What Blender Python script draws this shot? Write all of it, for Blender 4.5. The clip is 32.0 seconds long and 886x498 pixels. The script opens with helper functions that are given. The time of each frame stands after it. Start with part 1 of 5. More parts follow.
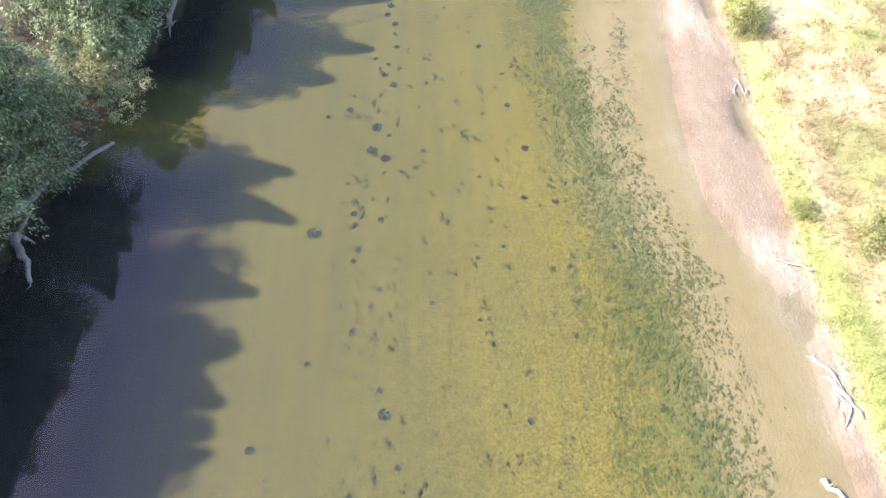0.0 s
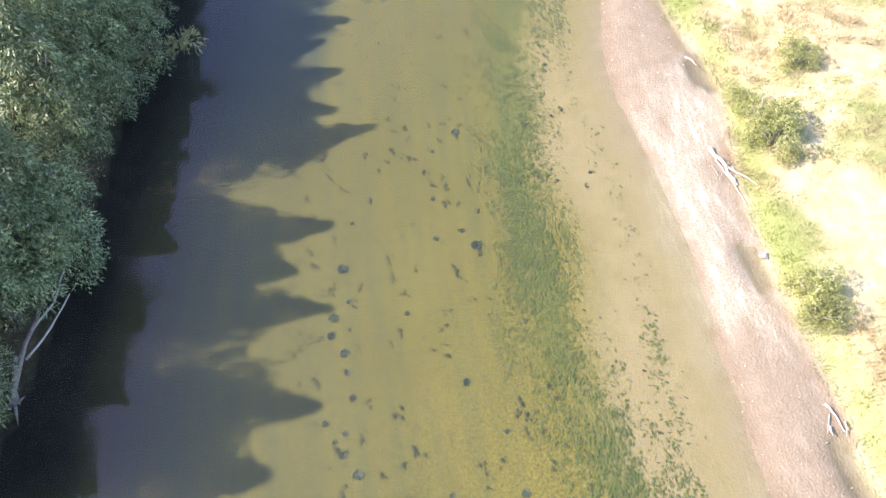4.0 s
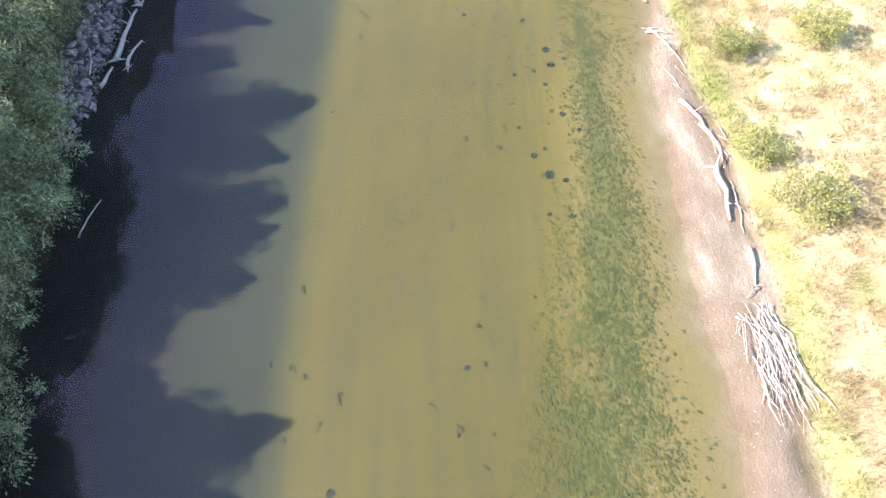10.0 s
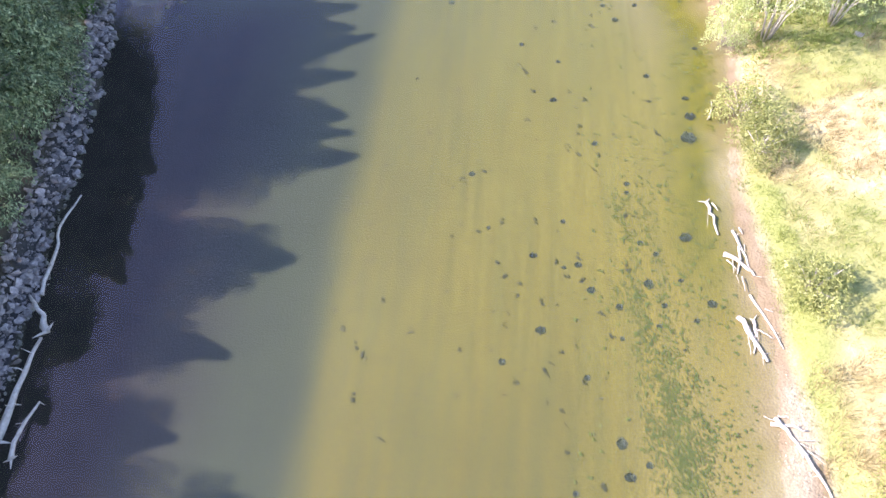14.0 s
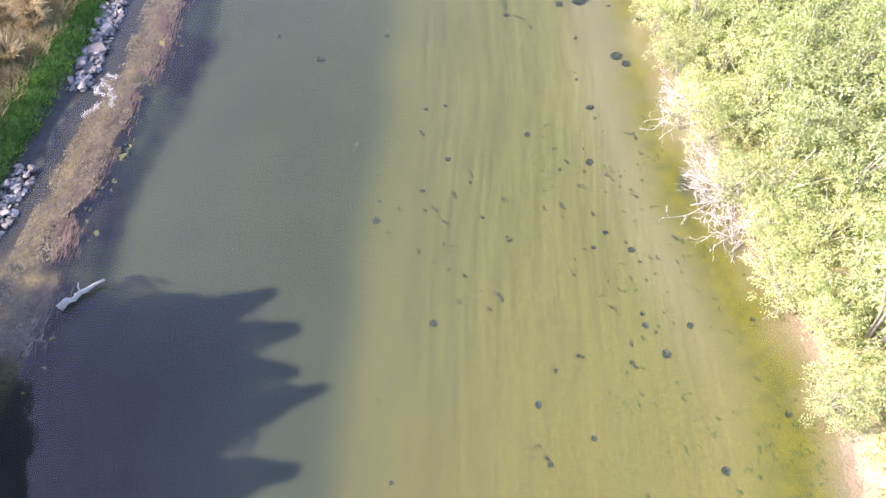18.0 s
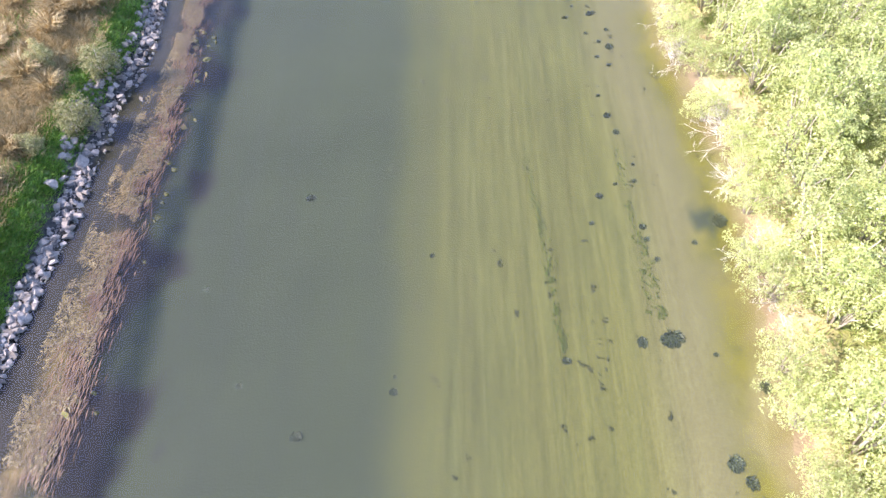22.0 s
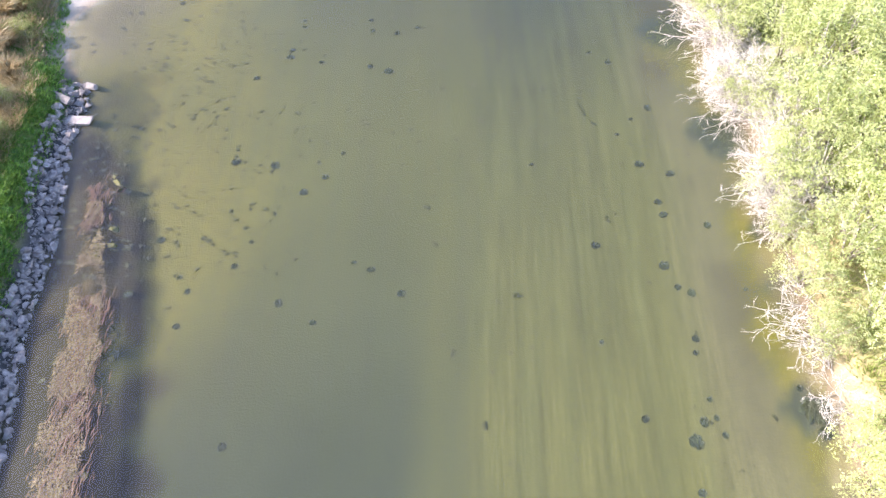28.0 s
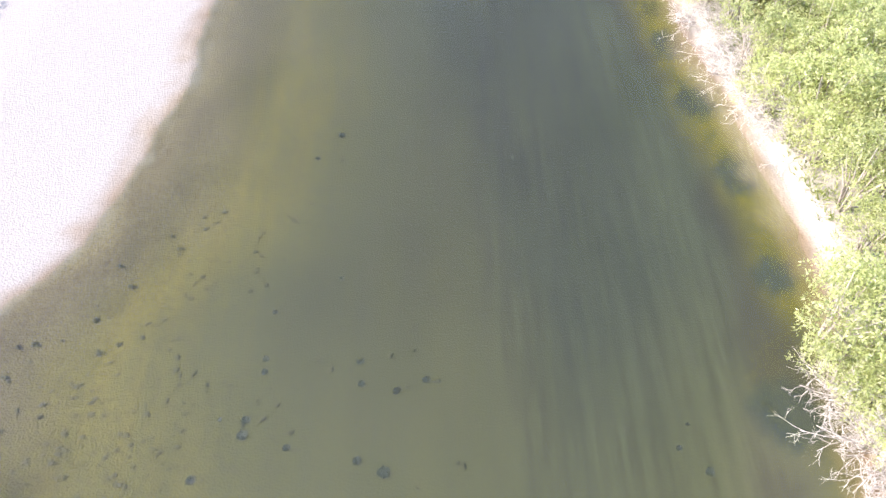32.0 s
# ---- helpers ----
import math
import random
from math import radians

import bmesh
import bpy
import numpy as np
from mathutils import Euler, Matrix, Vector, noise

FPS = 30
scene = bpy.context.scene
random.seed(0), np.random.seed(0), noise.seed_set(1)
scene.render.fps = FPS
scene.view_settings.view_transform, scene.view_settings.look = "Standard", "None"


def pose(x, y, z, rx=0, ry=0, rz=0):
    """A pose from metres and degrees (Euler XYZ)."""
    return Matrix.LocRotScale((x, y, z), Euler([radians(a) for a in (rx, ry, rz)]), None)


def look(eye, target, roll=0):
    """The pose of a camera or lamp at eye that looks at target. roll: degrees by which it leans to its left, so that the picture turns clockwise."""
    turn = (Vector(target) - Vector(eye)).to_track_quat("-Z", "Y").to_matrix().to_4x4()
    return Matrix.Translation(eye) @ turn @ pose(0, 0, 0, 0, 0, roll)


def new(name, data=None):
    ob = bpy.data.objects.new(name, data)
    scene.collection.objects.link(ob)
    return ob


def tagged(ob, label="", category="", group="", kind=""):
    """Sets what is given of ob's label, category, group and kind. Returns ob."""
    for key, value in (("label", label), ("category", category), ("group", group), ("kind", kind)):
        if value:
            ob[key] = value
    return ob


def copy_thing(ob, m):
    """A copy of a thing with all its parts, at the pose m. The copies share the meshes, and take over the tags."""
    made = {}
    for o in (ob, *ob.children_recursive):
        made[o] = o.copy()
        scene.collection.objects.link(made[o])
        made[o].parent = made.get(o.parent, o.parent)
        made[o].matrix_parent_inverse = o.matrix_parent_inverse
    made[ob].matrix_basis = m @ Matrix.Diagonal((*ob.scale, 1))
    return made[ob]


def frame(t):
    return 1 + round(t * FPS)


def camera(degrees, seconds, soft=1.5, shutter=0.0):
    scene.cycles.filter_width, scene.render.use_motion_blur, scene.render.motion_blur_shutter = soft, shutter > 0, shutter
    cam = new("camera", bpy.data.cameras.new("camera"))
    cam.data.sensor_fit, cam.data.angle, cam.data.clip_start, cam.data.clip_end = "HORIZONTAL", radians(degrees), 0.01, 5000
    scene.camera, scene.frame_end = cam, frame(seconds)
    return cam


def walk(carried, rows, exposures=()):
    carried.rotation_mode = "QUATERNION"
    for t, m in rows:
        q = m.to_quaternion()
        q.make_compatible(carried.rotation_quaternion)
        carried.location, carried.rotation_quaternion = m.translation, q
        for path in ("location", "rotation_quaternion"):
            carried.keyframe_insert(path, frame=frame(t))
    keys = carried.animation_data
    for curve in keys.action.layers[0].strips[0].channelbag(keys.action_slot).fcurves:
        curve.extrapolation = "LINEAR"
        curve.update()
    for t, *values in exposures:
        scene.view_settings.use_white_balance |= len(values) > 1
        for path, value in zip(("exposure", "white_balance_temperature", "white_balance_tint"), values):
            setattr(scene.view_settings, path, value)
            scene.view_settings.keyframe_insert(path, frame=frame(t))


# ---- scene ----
cam = camera(65.6, 32.0)
METRES, EYE, TILT, LEAN, TURN = 195.8, 28.0, 0.0, 0.0, 0.0
ROWS = [
    (0.0, 0.0, 0.0, 0.0, -2.0, -56.37, 1.33),
    (0.5, -0.0002, 0.013, 0.0001, -2.0, -56.29, 1.31),
    (1.0, -0.0006, 0.0265, 0.0002, -2.04, -56.29, 1.32),
    (1.5, -0.0006, 0.0402, 0.0002, -1.99, -56.31, 1.35),
    (2.0, -0.0008, 0.0542, 0.0002, -1.94, -56.33, 1.33),
    (2.5, -0.0005, 0.0684, 0.0005, -2.34, -56.31, 1.43),
    (3.0, 0.0, 0.0827, 0.0005, -5.98, -56.27, 1.51),
    (3.5, -0.0002, 0.0976, 0.0006, -9.1, -56.38, 1.39),
    (5.5, 0.0039, 0.1568, -0.0002, -15.35, -56.2, 1.33),
    (6.0, 0.0057, 0.1716, -0.0005, -16.69, -56.15, 1.31),
    (6.5, 0.0074, 0.187, -0.0005, -16.83, -56.25, 1.21),
    (7.0, 0.0101, 0.2018, -0.0008, -16.84, -56.25, 1.26),
    (7.5, 0.0128, 0.2168, -0.0009, -16.87, -56.26, 1.26),
    (8.0, 0.0162, 0.2318, -0.0011, -16.47, -56.27, 1.32),
    (8.5, 0.0198, 0.247, -0.0008, -16.07, -56.38, 1.43),
    (9.0, 0.0232, 0.2622, -0.0005, -15.6, -56.54, 1.46),
    (9.5, 0.0269, 0.2769, -0.0005, -14.69, -56.52, 1.57),
    (10.0, 0.0301, 0.2921, -0.0006, -12.43, -56.55, 1.48),
    (10.5, 0.0333, 0.3072, -0.0007, -9.56, -56.55, 1.45),
    (11.0, 0.0366, 0.3218, -0.0011, -9.43, -56.37, 1.45),
    (11.5, 0.0397, 0.3367, -0.0013, -9.35, -56.25, 1.5),
    (12.0, 0.0422, 0.3516, -0.0013, -9.36, -56.18, 1.47),
    (12.5, 0.0447, 0.3664, -0.0012, -9.5, -56.11, 1.46),
    (13.0, 0.0473, 0.3809, -0.0013, -9.67, -55.91, 1.46),
    (13.5, 0.0495, 0.3957, -0.0012, -9.96, -55.83, 1.46),
    (14.0, 0.0519, 0.4104, -0.0011, -10.26, -55.75, 1.46),
    (14.5, 0.0543, 0.4253, -0.0011, -10.55, -55.66, 1.43),
    (15.0, 0.0567, 0.44, -0.0013, -10.94, -55.49, 1.4),
    (15.5, 0.0593, 0.4548, -0.0012, -11.42, -55.45, 1.41),
    (17.5, 0.0703, 0.514, -0.0005, -13.84, -55.33, 1.31),
    (18.0, 0.0733, 0.529, -0.0002, -13.84, -55.36, 1.34),
    (18.5, 0.0762, 0.5441, 0.0002, -13.77, -55.37, 1.33),
    (19.0, 0.079, 0.559, 0.0004, -13.39, -55.33, 1.34),
    (19.5, 0.082, 0.5741, 0.0006, -13.05, -55.25, 1.37),
    (20.0, 0.0852, 0.5894, 0.0007, -12.68, -55.23, 1.4),
    (20.5, 0.0885, 0.6048, 0.0008, -12.66, -55.19, 1.44),
    (21.0, 0.0917, 0.6204, 0.0007, -12.71, -55.13, 1.45),
    (21.5, 0.0948, 0.6364, 0.0007, -12.74, -55.11, 1.45),
    (22.0, 0.0978, 0.6528, 0.0008, -12.8, -55.16, 1.46),
    (22.5, 0.1008, 0.6693, 0.0009, -12.85, -55.13, 1.49),
    (23.0, 0.1041, 0.6859, 0.0009, -12.84, -55.07, 1.59),
    (23.5, 0.1073, 0.7027, 0.001, -12.86, -54.96, 1.64),
    (24.0, 0.111, 0.7197, 0.0017, -12.92, -54.98, 1.72),
    (24.5, 0.1146, 0.7365, 0.002, -12.87, -54.9, 1.83),
    (25.0, 0.1177, 0.7531, 0.0024, -12.9, -54.86, 1.87),
    (25.5, 0.121, 0.7696, 0.0027, -12.92, -54.78, 1.94),
    (26.0, 0.1246, 0.786, 0.0032, -12.91, -54.78, 2.02),
    (26.5, 0.1284, 0.8025, 0.0035, -12.95, -54.72, 2.09),
    (28.5, 0.142, 0.868, 0.0057, -13.14, -54.46, 1.82),
    (29.0, 0.1452, 0.8844, 0.0064, -12.91, -54.46, 1.84),
    (29.5, 0.1486, 0.9006, 0.0068, -12.71, -54.45, 1.92),
    (30.0, 0.1519, 0.9168, 0.0073, -12.71, -54.47, 1.95),
    (30.5, 0.1553, 0.9333, 0.0078, -12.77, -54.54, 1.98),
    (31.0, 0.159, 0.9498, 0.0081, -12.76, -54.54, 2.14),
    (31.5, 0.1625, 0.9665, 0.0083, -12.81, -54.52, 2.2),
    (32.0, 0.1661, 0.9836, 0.0089, -12.87, -54.58, 2.25),
]
walk(cam, [(t, pose(0, 0, EYE, TILT, LEAN, TURN) @ pose(METRES * x, METRES * y, METRES * z, 90 + pitch, roll, yaw)) for t, x, y, z, yaw, pitch, roll in ROWS],
     exposures=((0.0, 1.88, 6500, 23), (3.5, 1.86, 6500, 23), (7.0, 1.70, 6500, 22), (10.0, 1.74, 6500, 24), (14.0, 1.95, 6500, 26), (18.5, 1.93, 6500, 27), (23.0, 1.90, 6500, 23), (29.0, 1.88, 6500, 23), (31.0, 1.80, 6500, 23), (32.0, 1.63, 6500, 23)))

# ---- world, sun, exposure ----
SUN_EL, SUN_AZ = 37.0, 7.0          # degrees; the sun stands over the left bank, a little ahead
sun_from = Vector((-math.cos(radians(SUN_EL)) * math.cos(radians(SUN_AZ)),
                   math.cos(radians(SUN_EL)) * math.sin(radians(SUN_AZ)), math.sin(radians(SUN_EL))))
world = bpy.data.worlds.new("sky")
scene.world = world
world.use_nodes = True
sky = world.node_tree.nodes.new("ShaderNodeTexSky")
sky.sky_type = "NISHITA"
sky.sun_disc = False
sky.sun_elevation = radians(SUN_EL)
sky.sun_rotation = math.atan2(sun_from.x, sun_from.y)
sky.air_density, sky.dust_density, sky.ozone_density = 1.1, 1.1, 3.4
world.node_tree.links.new(sky.outputs[0], world.node_tree.nodes["Background"].inputs[0])
world.node_tree.nodes["Background"].inputs[1].default_value = 0.15
sun_data = bpy.data.lights.new("sun", "SUN")
sun_data.energy, sun_data.angle, sun_data.color = 3.5, radians(0.9), (1.0, 0.93, 0.82)
sun = new("sun", sun_data)
sun.matrix_world = look(tuple(sun_from * 100), (0, 0, 0))

# ---- material helpers ----


class Shade:
    """A node material with short calls for the nodes that are used most."""

    def __init__(self, name, rough=0.8, spec=0.3):
        self.mat = bpy.data.materials.new(name)
        self.mat.use_nodes = True
        self.t = self.mat.node_tree
        self.bsdf = self.t.nodes["Principled BSDF"]
        self.bsdf.inputs["Roughness"].default_value = rough
        self.bsdf.inputs["Specular IOR Level"].default_value = spec

    def put(self, socket, value):
        if isinstance(value, bpy.types.NodeSocket):
            self.t.links.new(value, socket)
        elif isinstance(value, tuple) and len(value) == 3 and socket.type == "RGBA":
            socket.default_value = (*value, 1)
        else:
            socket.default_value = value

    def coord(self, scale=(1, 1, 1), turn=0.0):
        tc = self.t.nodes.new("ShaderNodeTexCoord")
        mp = self.t.nodes.new("ShaderNodeMapping")
        mp.inputs["Scale"].default_value = scale
        mp.inputs["Rotation"].default_value = (0, 0, radians(turn))
        self.t.links.new(tc.outputs["Object"], mp.inputs["Vector"])
        return mp.outputs[0]

    def grain(self, vec, scale, detail=4.0, rough=0.6, warp=0.0):
        n = self.t.nodes.new("ShaderNodeTexNoise")
        self.put(n.inputs["Vector"], vec)
        n.inputs["Scale"].default_value = scale
        n.inputs["Detail"].default_value = detail
        n.inputs["Roughness"].default_value = rough
        n.inputs["Distortion"].default_value = warp
        return n.outputs["Fac"]

    def cells(self, vec, scale, out="Distance"):
        n = self.t.nodes.new("ShaderNodeTexVoronoi")
        self.put(n.inputs["Vector"], vec)
        n.inputs["Scale"].default_value = scale
        return n.outputs[out]

    def ramp(self, fac, *stops):
        n = self.t.nodes.new("ShaderNodeValToRGB")
        e = n.color_ramp.elements
        while len(e) < len(stops):
            e.new(0.5)
        for k, (p, c) in enumerate(stops):
            e[k].position = p
            e[k].color = (*c, 1) if isinstance(c, tuple) else (c, c, c, 1)
        self.put(n.inputs[0], fac)
        return n.outputs[0]

    def mix(self, fac, a, b, kind="MIX"):
        n = self.t.nodes.new("ShaderNodeMix")
        n.data_type, n.blend_type = "RGBA", kind
        self.put(n.inputs[0], fac)
        self.put(n.inputs[6], a)
        self.put(n.inputs[7], b)
        return n.outputs[2]

    def math(self, op, a, b=0.0):
        n = self.t.nodes.new("ShaderNodeMath")
        n.operation = op
        self.put(n.inputs[0], a)
        self.put(n.inputs[1], b)
        return n.outputs[0]

    def attr(self, name):
        n = self.t.nodes.new("ShaderNodeAttribute")
        n.attribute_name = name
        return n.outputs["Fac"]

    def island(self):
        return self.t.nodes.new("ShaderNodeNewGeometry").outputs["Random Per Island"]

    def chance(self):
        return self.t.nodes.new("ShaderNodeObjectInfo").outputs["Random"]

    def vec(self, x, y, z=0.0):
        n = self.t.nodes.new("ShaderNodeCombineXYZ")
        for k, v in enumerate((x, y, z)):
            self.put(n.inputs[k], v)
        return n.outputs[0]

    def bump(self, height, strength, distance=0.05):
        n = self.t.nodes.new("ShaderNodeBump")
        self.put(n.inputs["Strength"], strength)
        n.inputs["Distance"].default_value = distance
        self.put(n.inputs["Height"], height)
        self.t.links.new(n.outputs[0], self.bsdf.inputs["Normal"])
        return n.outputs[0]

    def base(self, colour):
        self.put(self.bsdf.inputs["Base Color"], colour)
        return self


# ---- plan: bank lines as (y, x) ----
LEFT_WATER = ((-60, -34), (0, -26.5), (21, -21.5), (37, -17.0), (46, -14.8), (55, -13.4), (65, -12.2), (76, -11.4), (93, -8.2), (97, -7.2), (108, -6), (116, -5),
              (124, -5.2), (130, -3.3), (136.5, -1), (143, 1.5), (153, 4), (160.8, 6.1), (166.7, 8.2), (172, 9), (182, 9.5), (192, 10.5),
              (199, 11), (205, 12), (207, 11), (209, 10.4), (213.3, 10.3), (215, 12.6), (216.5, 15.4), (219, 17.6), (224, 20), (231, 23), (239, 24.8), (260, 29), (300, 34))
RIGHT_WATER = ((-60, 18), (7, 15.7), (12.5, 15.9), (16, 15.8), (17.5, 14.5), (20, 13.7), (25, 13.2), (31, 13.7), (37, 14.7), (44, 15.2),
               (48, 14.6), (52, 15.1), (58, 16.8), (64.5, 19.4), (68, 19.8), (74, 20.9), (79, 22.1), (84, 23.3), (87, 24.4), (90, 26.1),
               (93, 26.4), (100, 28), (109, 31.9), (114, 33), (123, 33.1), (130, 33.6), (136, 35.4), (141.5, 36.9), (148, 39.1), (154, 39.8),
               (161, 40.4), (165.5, 42.4), (169.6, 44.6), (176, 45.8), (184, 48), (190, 50), (197, 50.5), (203, 53), (210, 54.6), (217, 55.2),
               (230, 56), (260, 60), (300, 66))
RIGHT_GREEN = ((-60, 20), (9, 16.9), (13, 16.8), (21, 17.2), (27, 17.4), (34, 17.9), (42, 18.7), (47, 20.5), (51.5, 20.8), (54.5, 19.9),
               (60, 21), (65, 22.1), (70, 23.7), (73, 24.1), (78, 25.3), (84, 25.4), (90, 26.6), (95, 27.6), (100, 28.5), (109, 32.3), (114, 33.4))
CHANNEL = ((-60, -6), (0, -3.6), (40, -3), (66.7, 0.6), (87, 4.6), (94, 6.7), (103, 9.1), (122, 14.4), (134, 18.6), (149, 22), (168, 26.4),
           (183, 30.3), (197, 34), (230, 41), (300, 52))
WEED_IN = ((-60, 9), (11, 7.3), (21.5, 6.4), (37.7, 5.0), (54, 6.8), (59, 8.3), (69.5, 12.6), (78, 16.4), (88, 19.6), (100, 22))
WEED_OUT = ((-60, 15), (7, 12.9), (16, 11.8), (27, 10.1), (38, 8.9), (45.5, 9.7), (55, 12.6), (65, 16.8), (75, 19.2), (81, 20.6), (90, 22.4), (100, 24))
SHELF = ((110, -5), (124, -1.4), (131, 0.2), (138.6, 3), (141, 4.2), (153, 7), (159, 8.8), (165, 10.2), (176, 12), (183, 12.6), (190, 13.1), (200, 12.2), (206, 11.5))

# round dark patches on the bed (x, y, radius); ground height unchanged there
DARK_BLOTS = ((48.4, 191.2, 1.7), (46.8, 180.6, 1.1), (44.6, 174.5, 1.1), (32.2, 123.0, 1.1), (36.4, 145.6, 0.9), (32.6, 119.3, 0.8), (49.2, 201.0, 1.5),
         (47.4, 184.0, 0.9), (53.4, 214.5, 1.3), (53.8, 220.5, 1.2), (54.4, 226, 1.3), (52.2, 208, 1.1))

BAR_POOLS = ((17.2, 36.2, 0.6, 1.7), (16.9, 26.6, 0.7, 1.9), (16.2, 14.2, 0.6, 1.4), (20.2, 49.4, 0.8, 1.6), (21.2, 62.0, 0.5, 1.3))


def line(points, y):
    """A bank line, softened, at the distances y."""
    py, px = zip(*points)
    y = np.asarray(y, float)
    return sum(w * np.interp(y + d, py, px) for d, w in ((-2, 0.15), (-1, 0.2), (0, 0.3), (1, 0.2), (2, 0.15)))


def smooth(a, b, v):
    s = np.clip((np.asarray(v, float) - a) / (b - a), 0, 1)
    return s * s * (3 - 2 * s)


_tab = np.random.RandomState(5).rand(256, 256)


def hum(x, y, size, seed=0):
    """Smooth value noise, 0 to 1, with features of that size in metres."""
    u, v = np.asarray(x, float) / size + seed * 17.3, np.asarray(y, float) / size + seed * 9.1
    i, j = np.floor(u).astype(int), np.floor(v).astype(int)
    f, g = u - i, v - j
    f, g = f * f * (3 - 2 * f), g * g * (3 - 2 * g)
    a, b, c, d = _tab[i % 256, j % 256], _tab[(i + 1) % 256, j % 256], _tab[i % 256, (j + 1) % 256], _tab[(i + 1) % 256, (j + 1) % 256]
    return (a * (1 - f) + b * f) * (1 - g) + (c * (1 - f) + d * f) * g


def rough(x, y, size, seed=0):
    return 0.55 * hum(x, y, size, seed) + 0.3 * hum(x, y, size / 2.3, seed + 1) + 0.15 * hum(x, y, size / 5.1, seed + 2)


def banks(x, y):
    """Ragged bank lines at the places x, y: left water, right water, right green."""
    wob = (rough(x * 0.3, y, 3.0, 3) - 0.5)
    xl = line(LEFT_WATER, y) + wob * 0.9
    xr = line(RIGHT_WATER, y) + (rough(x * 0.3, y, 6.0, 5) - 0.5) * 0.6
    xv = np.maximum(np.where(y < 108, line(RIGHT_GREEN, y), -1e9), line(RIGHT_WATER, y) + 0.5) + (rough(x * 0.3, y, 2.5, 7) - 0.5) * 0.7
    return xl, xr, np.maximum(xv, xr + 0.25)


def height(x, y):
    """The height of the ground, with the water's face at 0."""
    x, y = np.asarray(x, float), np.asarray(y, float)
    xl, xr, xv = banks(x, y)
    xs = line(CHANNEL, y) + (rough(x, y, 6, 9) - 0.5) * 0.8
    dl, dr = x - xl, xr - x
    base = np.interp(y, (0, 55, 90, 120), (0.16, 0.24, 0.55, 0.72))
    soft = np.interp(y, (60, 120, 180), (1.6, 4.0, 9.0))
    deep = base * (1 + 0.7 * smooth(0, 1, 0.5 - 0.5 * (x - xs) / soft))
    shallow = smooth(0, 1, dr / np.maximum(2.0, 0.5 * (xr - xs)))
    bed = -(0.03 + deep * (0.12 + 0.88 * shallow))
    lrise = np.where(y < 122, 2.0, np.where(y < 206, 4.5, 7.0))
    edge = smooth(0, 1, dl / lrise)
    bed = bed * (0.08 + 0.92 * edge) * (0.08 + 0.92 * smooth(-0.2, 1.8, dr))
    sh = line(SHELF, y) + (rough(x, y, 2.2, 31) - 0.5) * 1.6
    lift = np.maximum(bed, -0.09 - 0.5 * smooth(-0.6, 1.4, x - sh))
    k = smooth(108, 124, y) * smooth(207, 196, y) * smooth(3.0, 1.5, x - sh)
    bed = bed * (1 - k) + lift * k
    bed = bed + (rough(x, y, 2.5, 11) - 0.5) * 0.06 * smooth(0, 2, dr) + (hum(x - xs, y * 0.08, 0.9, 12) - 0.5) * 0.05 * smooth(100, 125, y)
    # right bar and bank
    t = np.clip((x - xr) / np.maximum(0.3, xv - xr), 0, 1)
    bar = 0.004 + 0.02 * smooth(0, 1, x - xr) + 0.1 * np.sin(np.pi * t ** 0.8) - 0.06 * smooth(0.55, 0.95, t) * smooth(0.45, 0.6, hum(0 * x, y, 5.0, 13)) + (rough(x, y, 1.5, 15) - 0.5) * 0.05 * smooth(0, 1.2, x - xr)
    for px, py, rx, ry in BAR_POOLS:
        bar = bar - 0.22 * smooth(1.15, 0.45, np.hypot((x - px) / rx, (y - py) / ry) + (rough(x, y, 1.2, 69) - 0.5) * 0.7)
    over = x - xv
    land_r = 0.08 + 0.45 * smooth(0, 1.4, over) + 0.6 * smooth(1, 9, over) + (rough(x, y, 4, 17) - 0.5) * 0.5 * smooth(0, 3, over) + 0.02 * np.clip(over - 10, 0, 60)
    # left bank
    back = xl - x
    wood = 0.05 + 1.0 * smooth(0, 2.6, back) + 1.2 * smooth(2, 9, back)
    steep = smooth(172, 184, y) * smooth(204, 194, y)
    grass = 0.05 + (1.2 + 0.4 * steep) * smooth(0.2, 2.5 - 0.5 * steep, back) + (0.6 + 0.6 * steep) * smooth(2, 6, back)
    bx = 9.6 + (rough(x * 0.2, y, 3, 21) - 0.5) * 1.2 + np.clip(y - 222, 0, 100) * -0.1
    gravel = 0.02 + 0.045 * np.clip(back, 0, 12) + 0.7 * smooth(0, 1.8, bx - x) + 1.0 * smooth(2.0, 6, bx - x)
    k = smooth(118, 126, y)
    land_l = wood * (1 - k) + grass * k
    k = smooth(206, 210, y)
    land_l = land_l * (1 - k) + gravel * k
    land_l = land_l + (rough(x, y, 2.5, 23) - 0.5) * 0.35 * smooth(0.4, 3, np.where(y > 208, bx - x, back)) + 0.01 * np.clip(back - 12, 0, 80)
    z = np.where(back > 0, np.maximum(land_l, 0.012), np.where(over > 0, land_r, np.where(dr < 0, bar, np.minimum(bed, -0.004))))
    return z


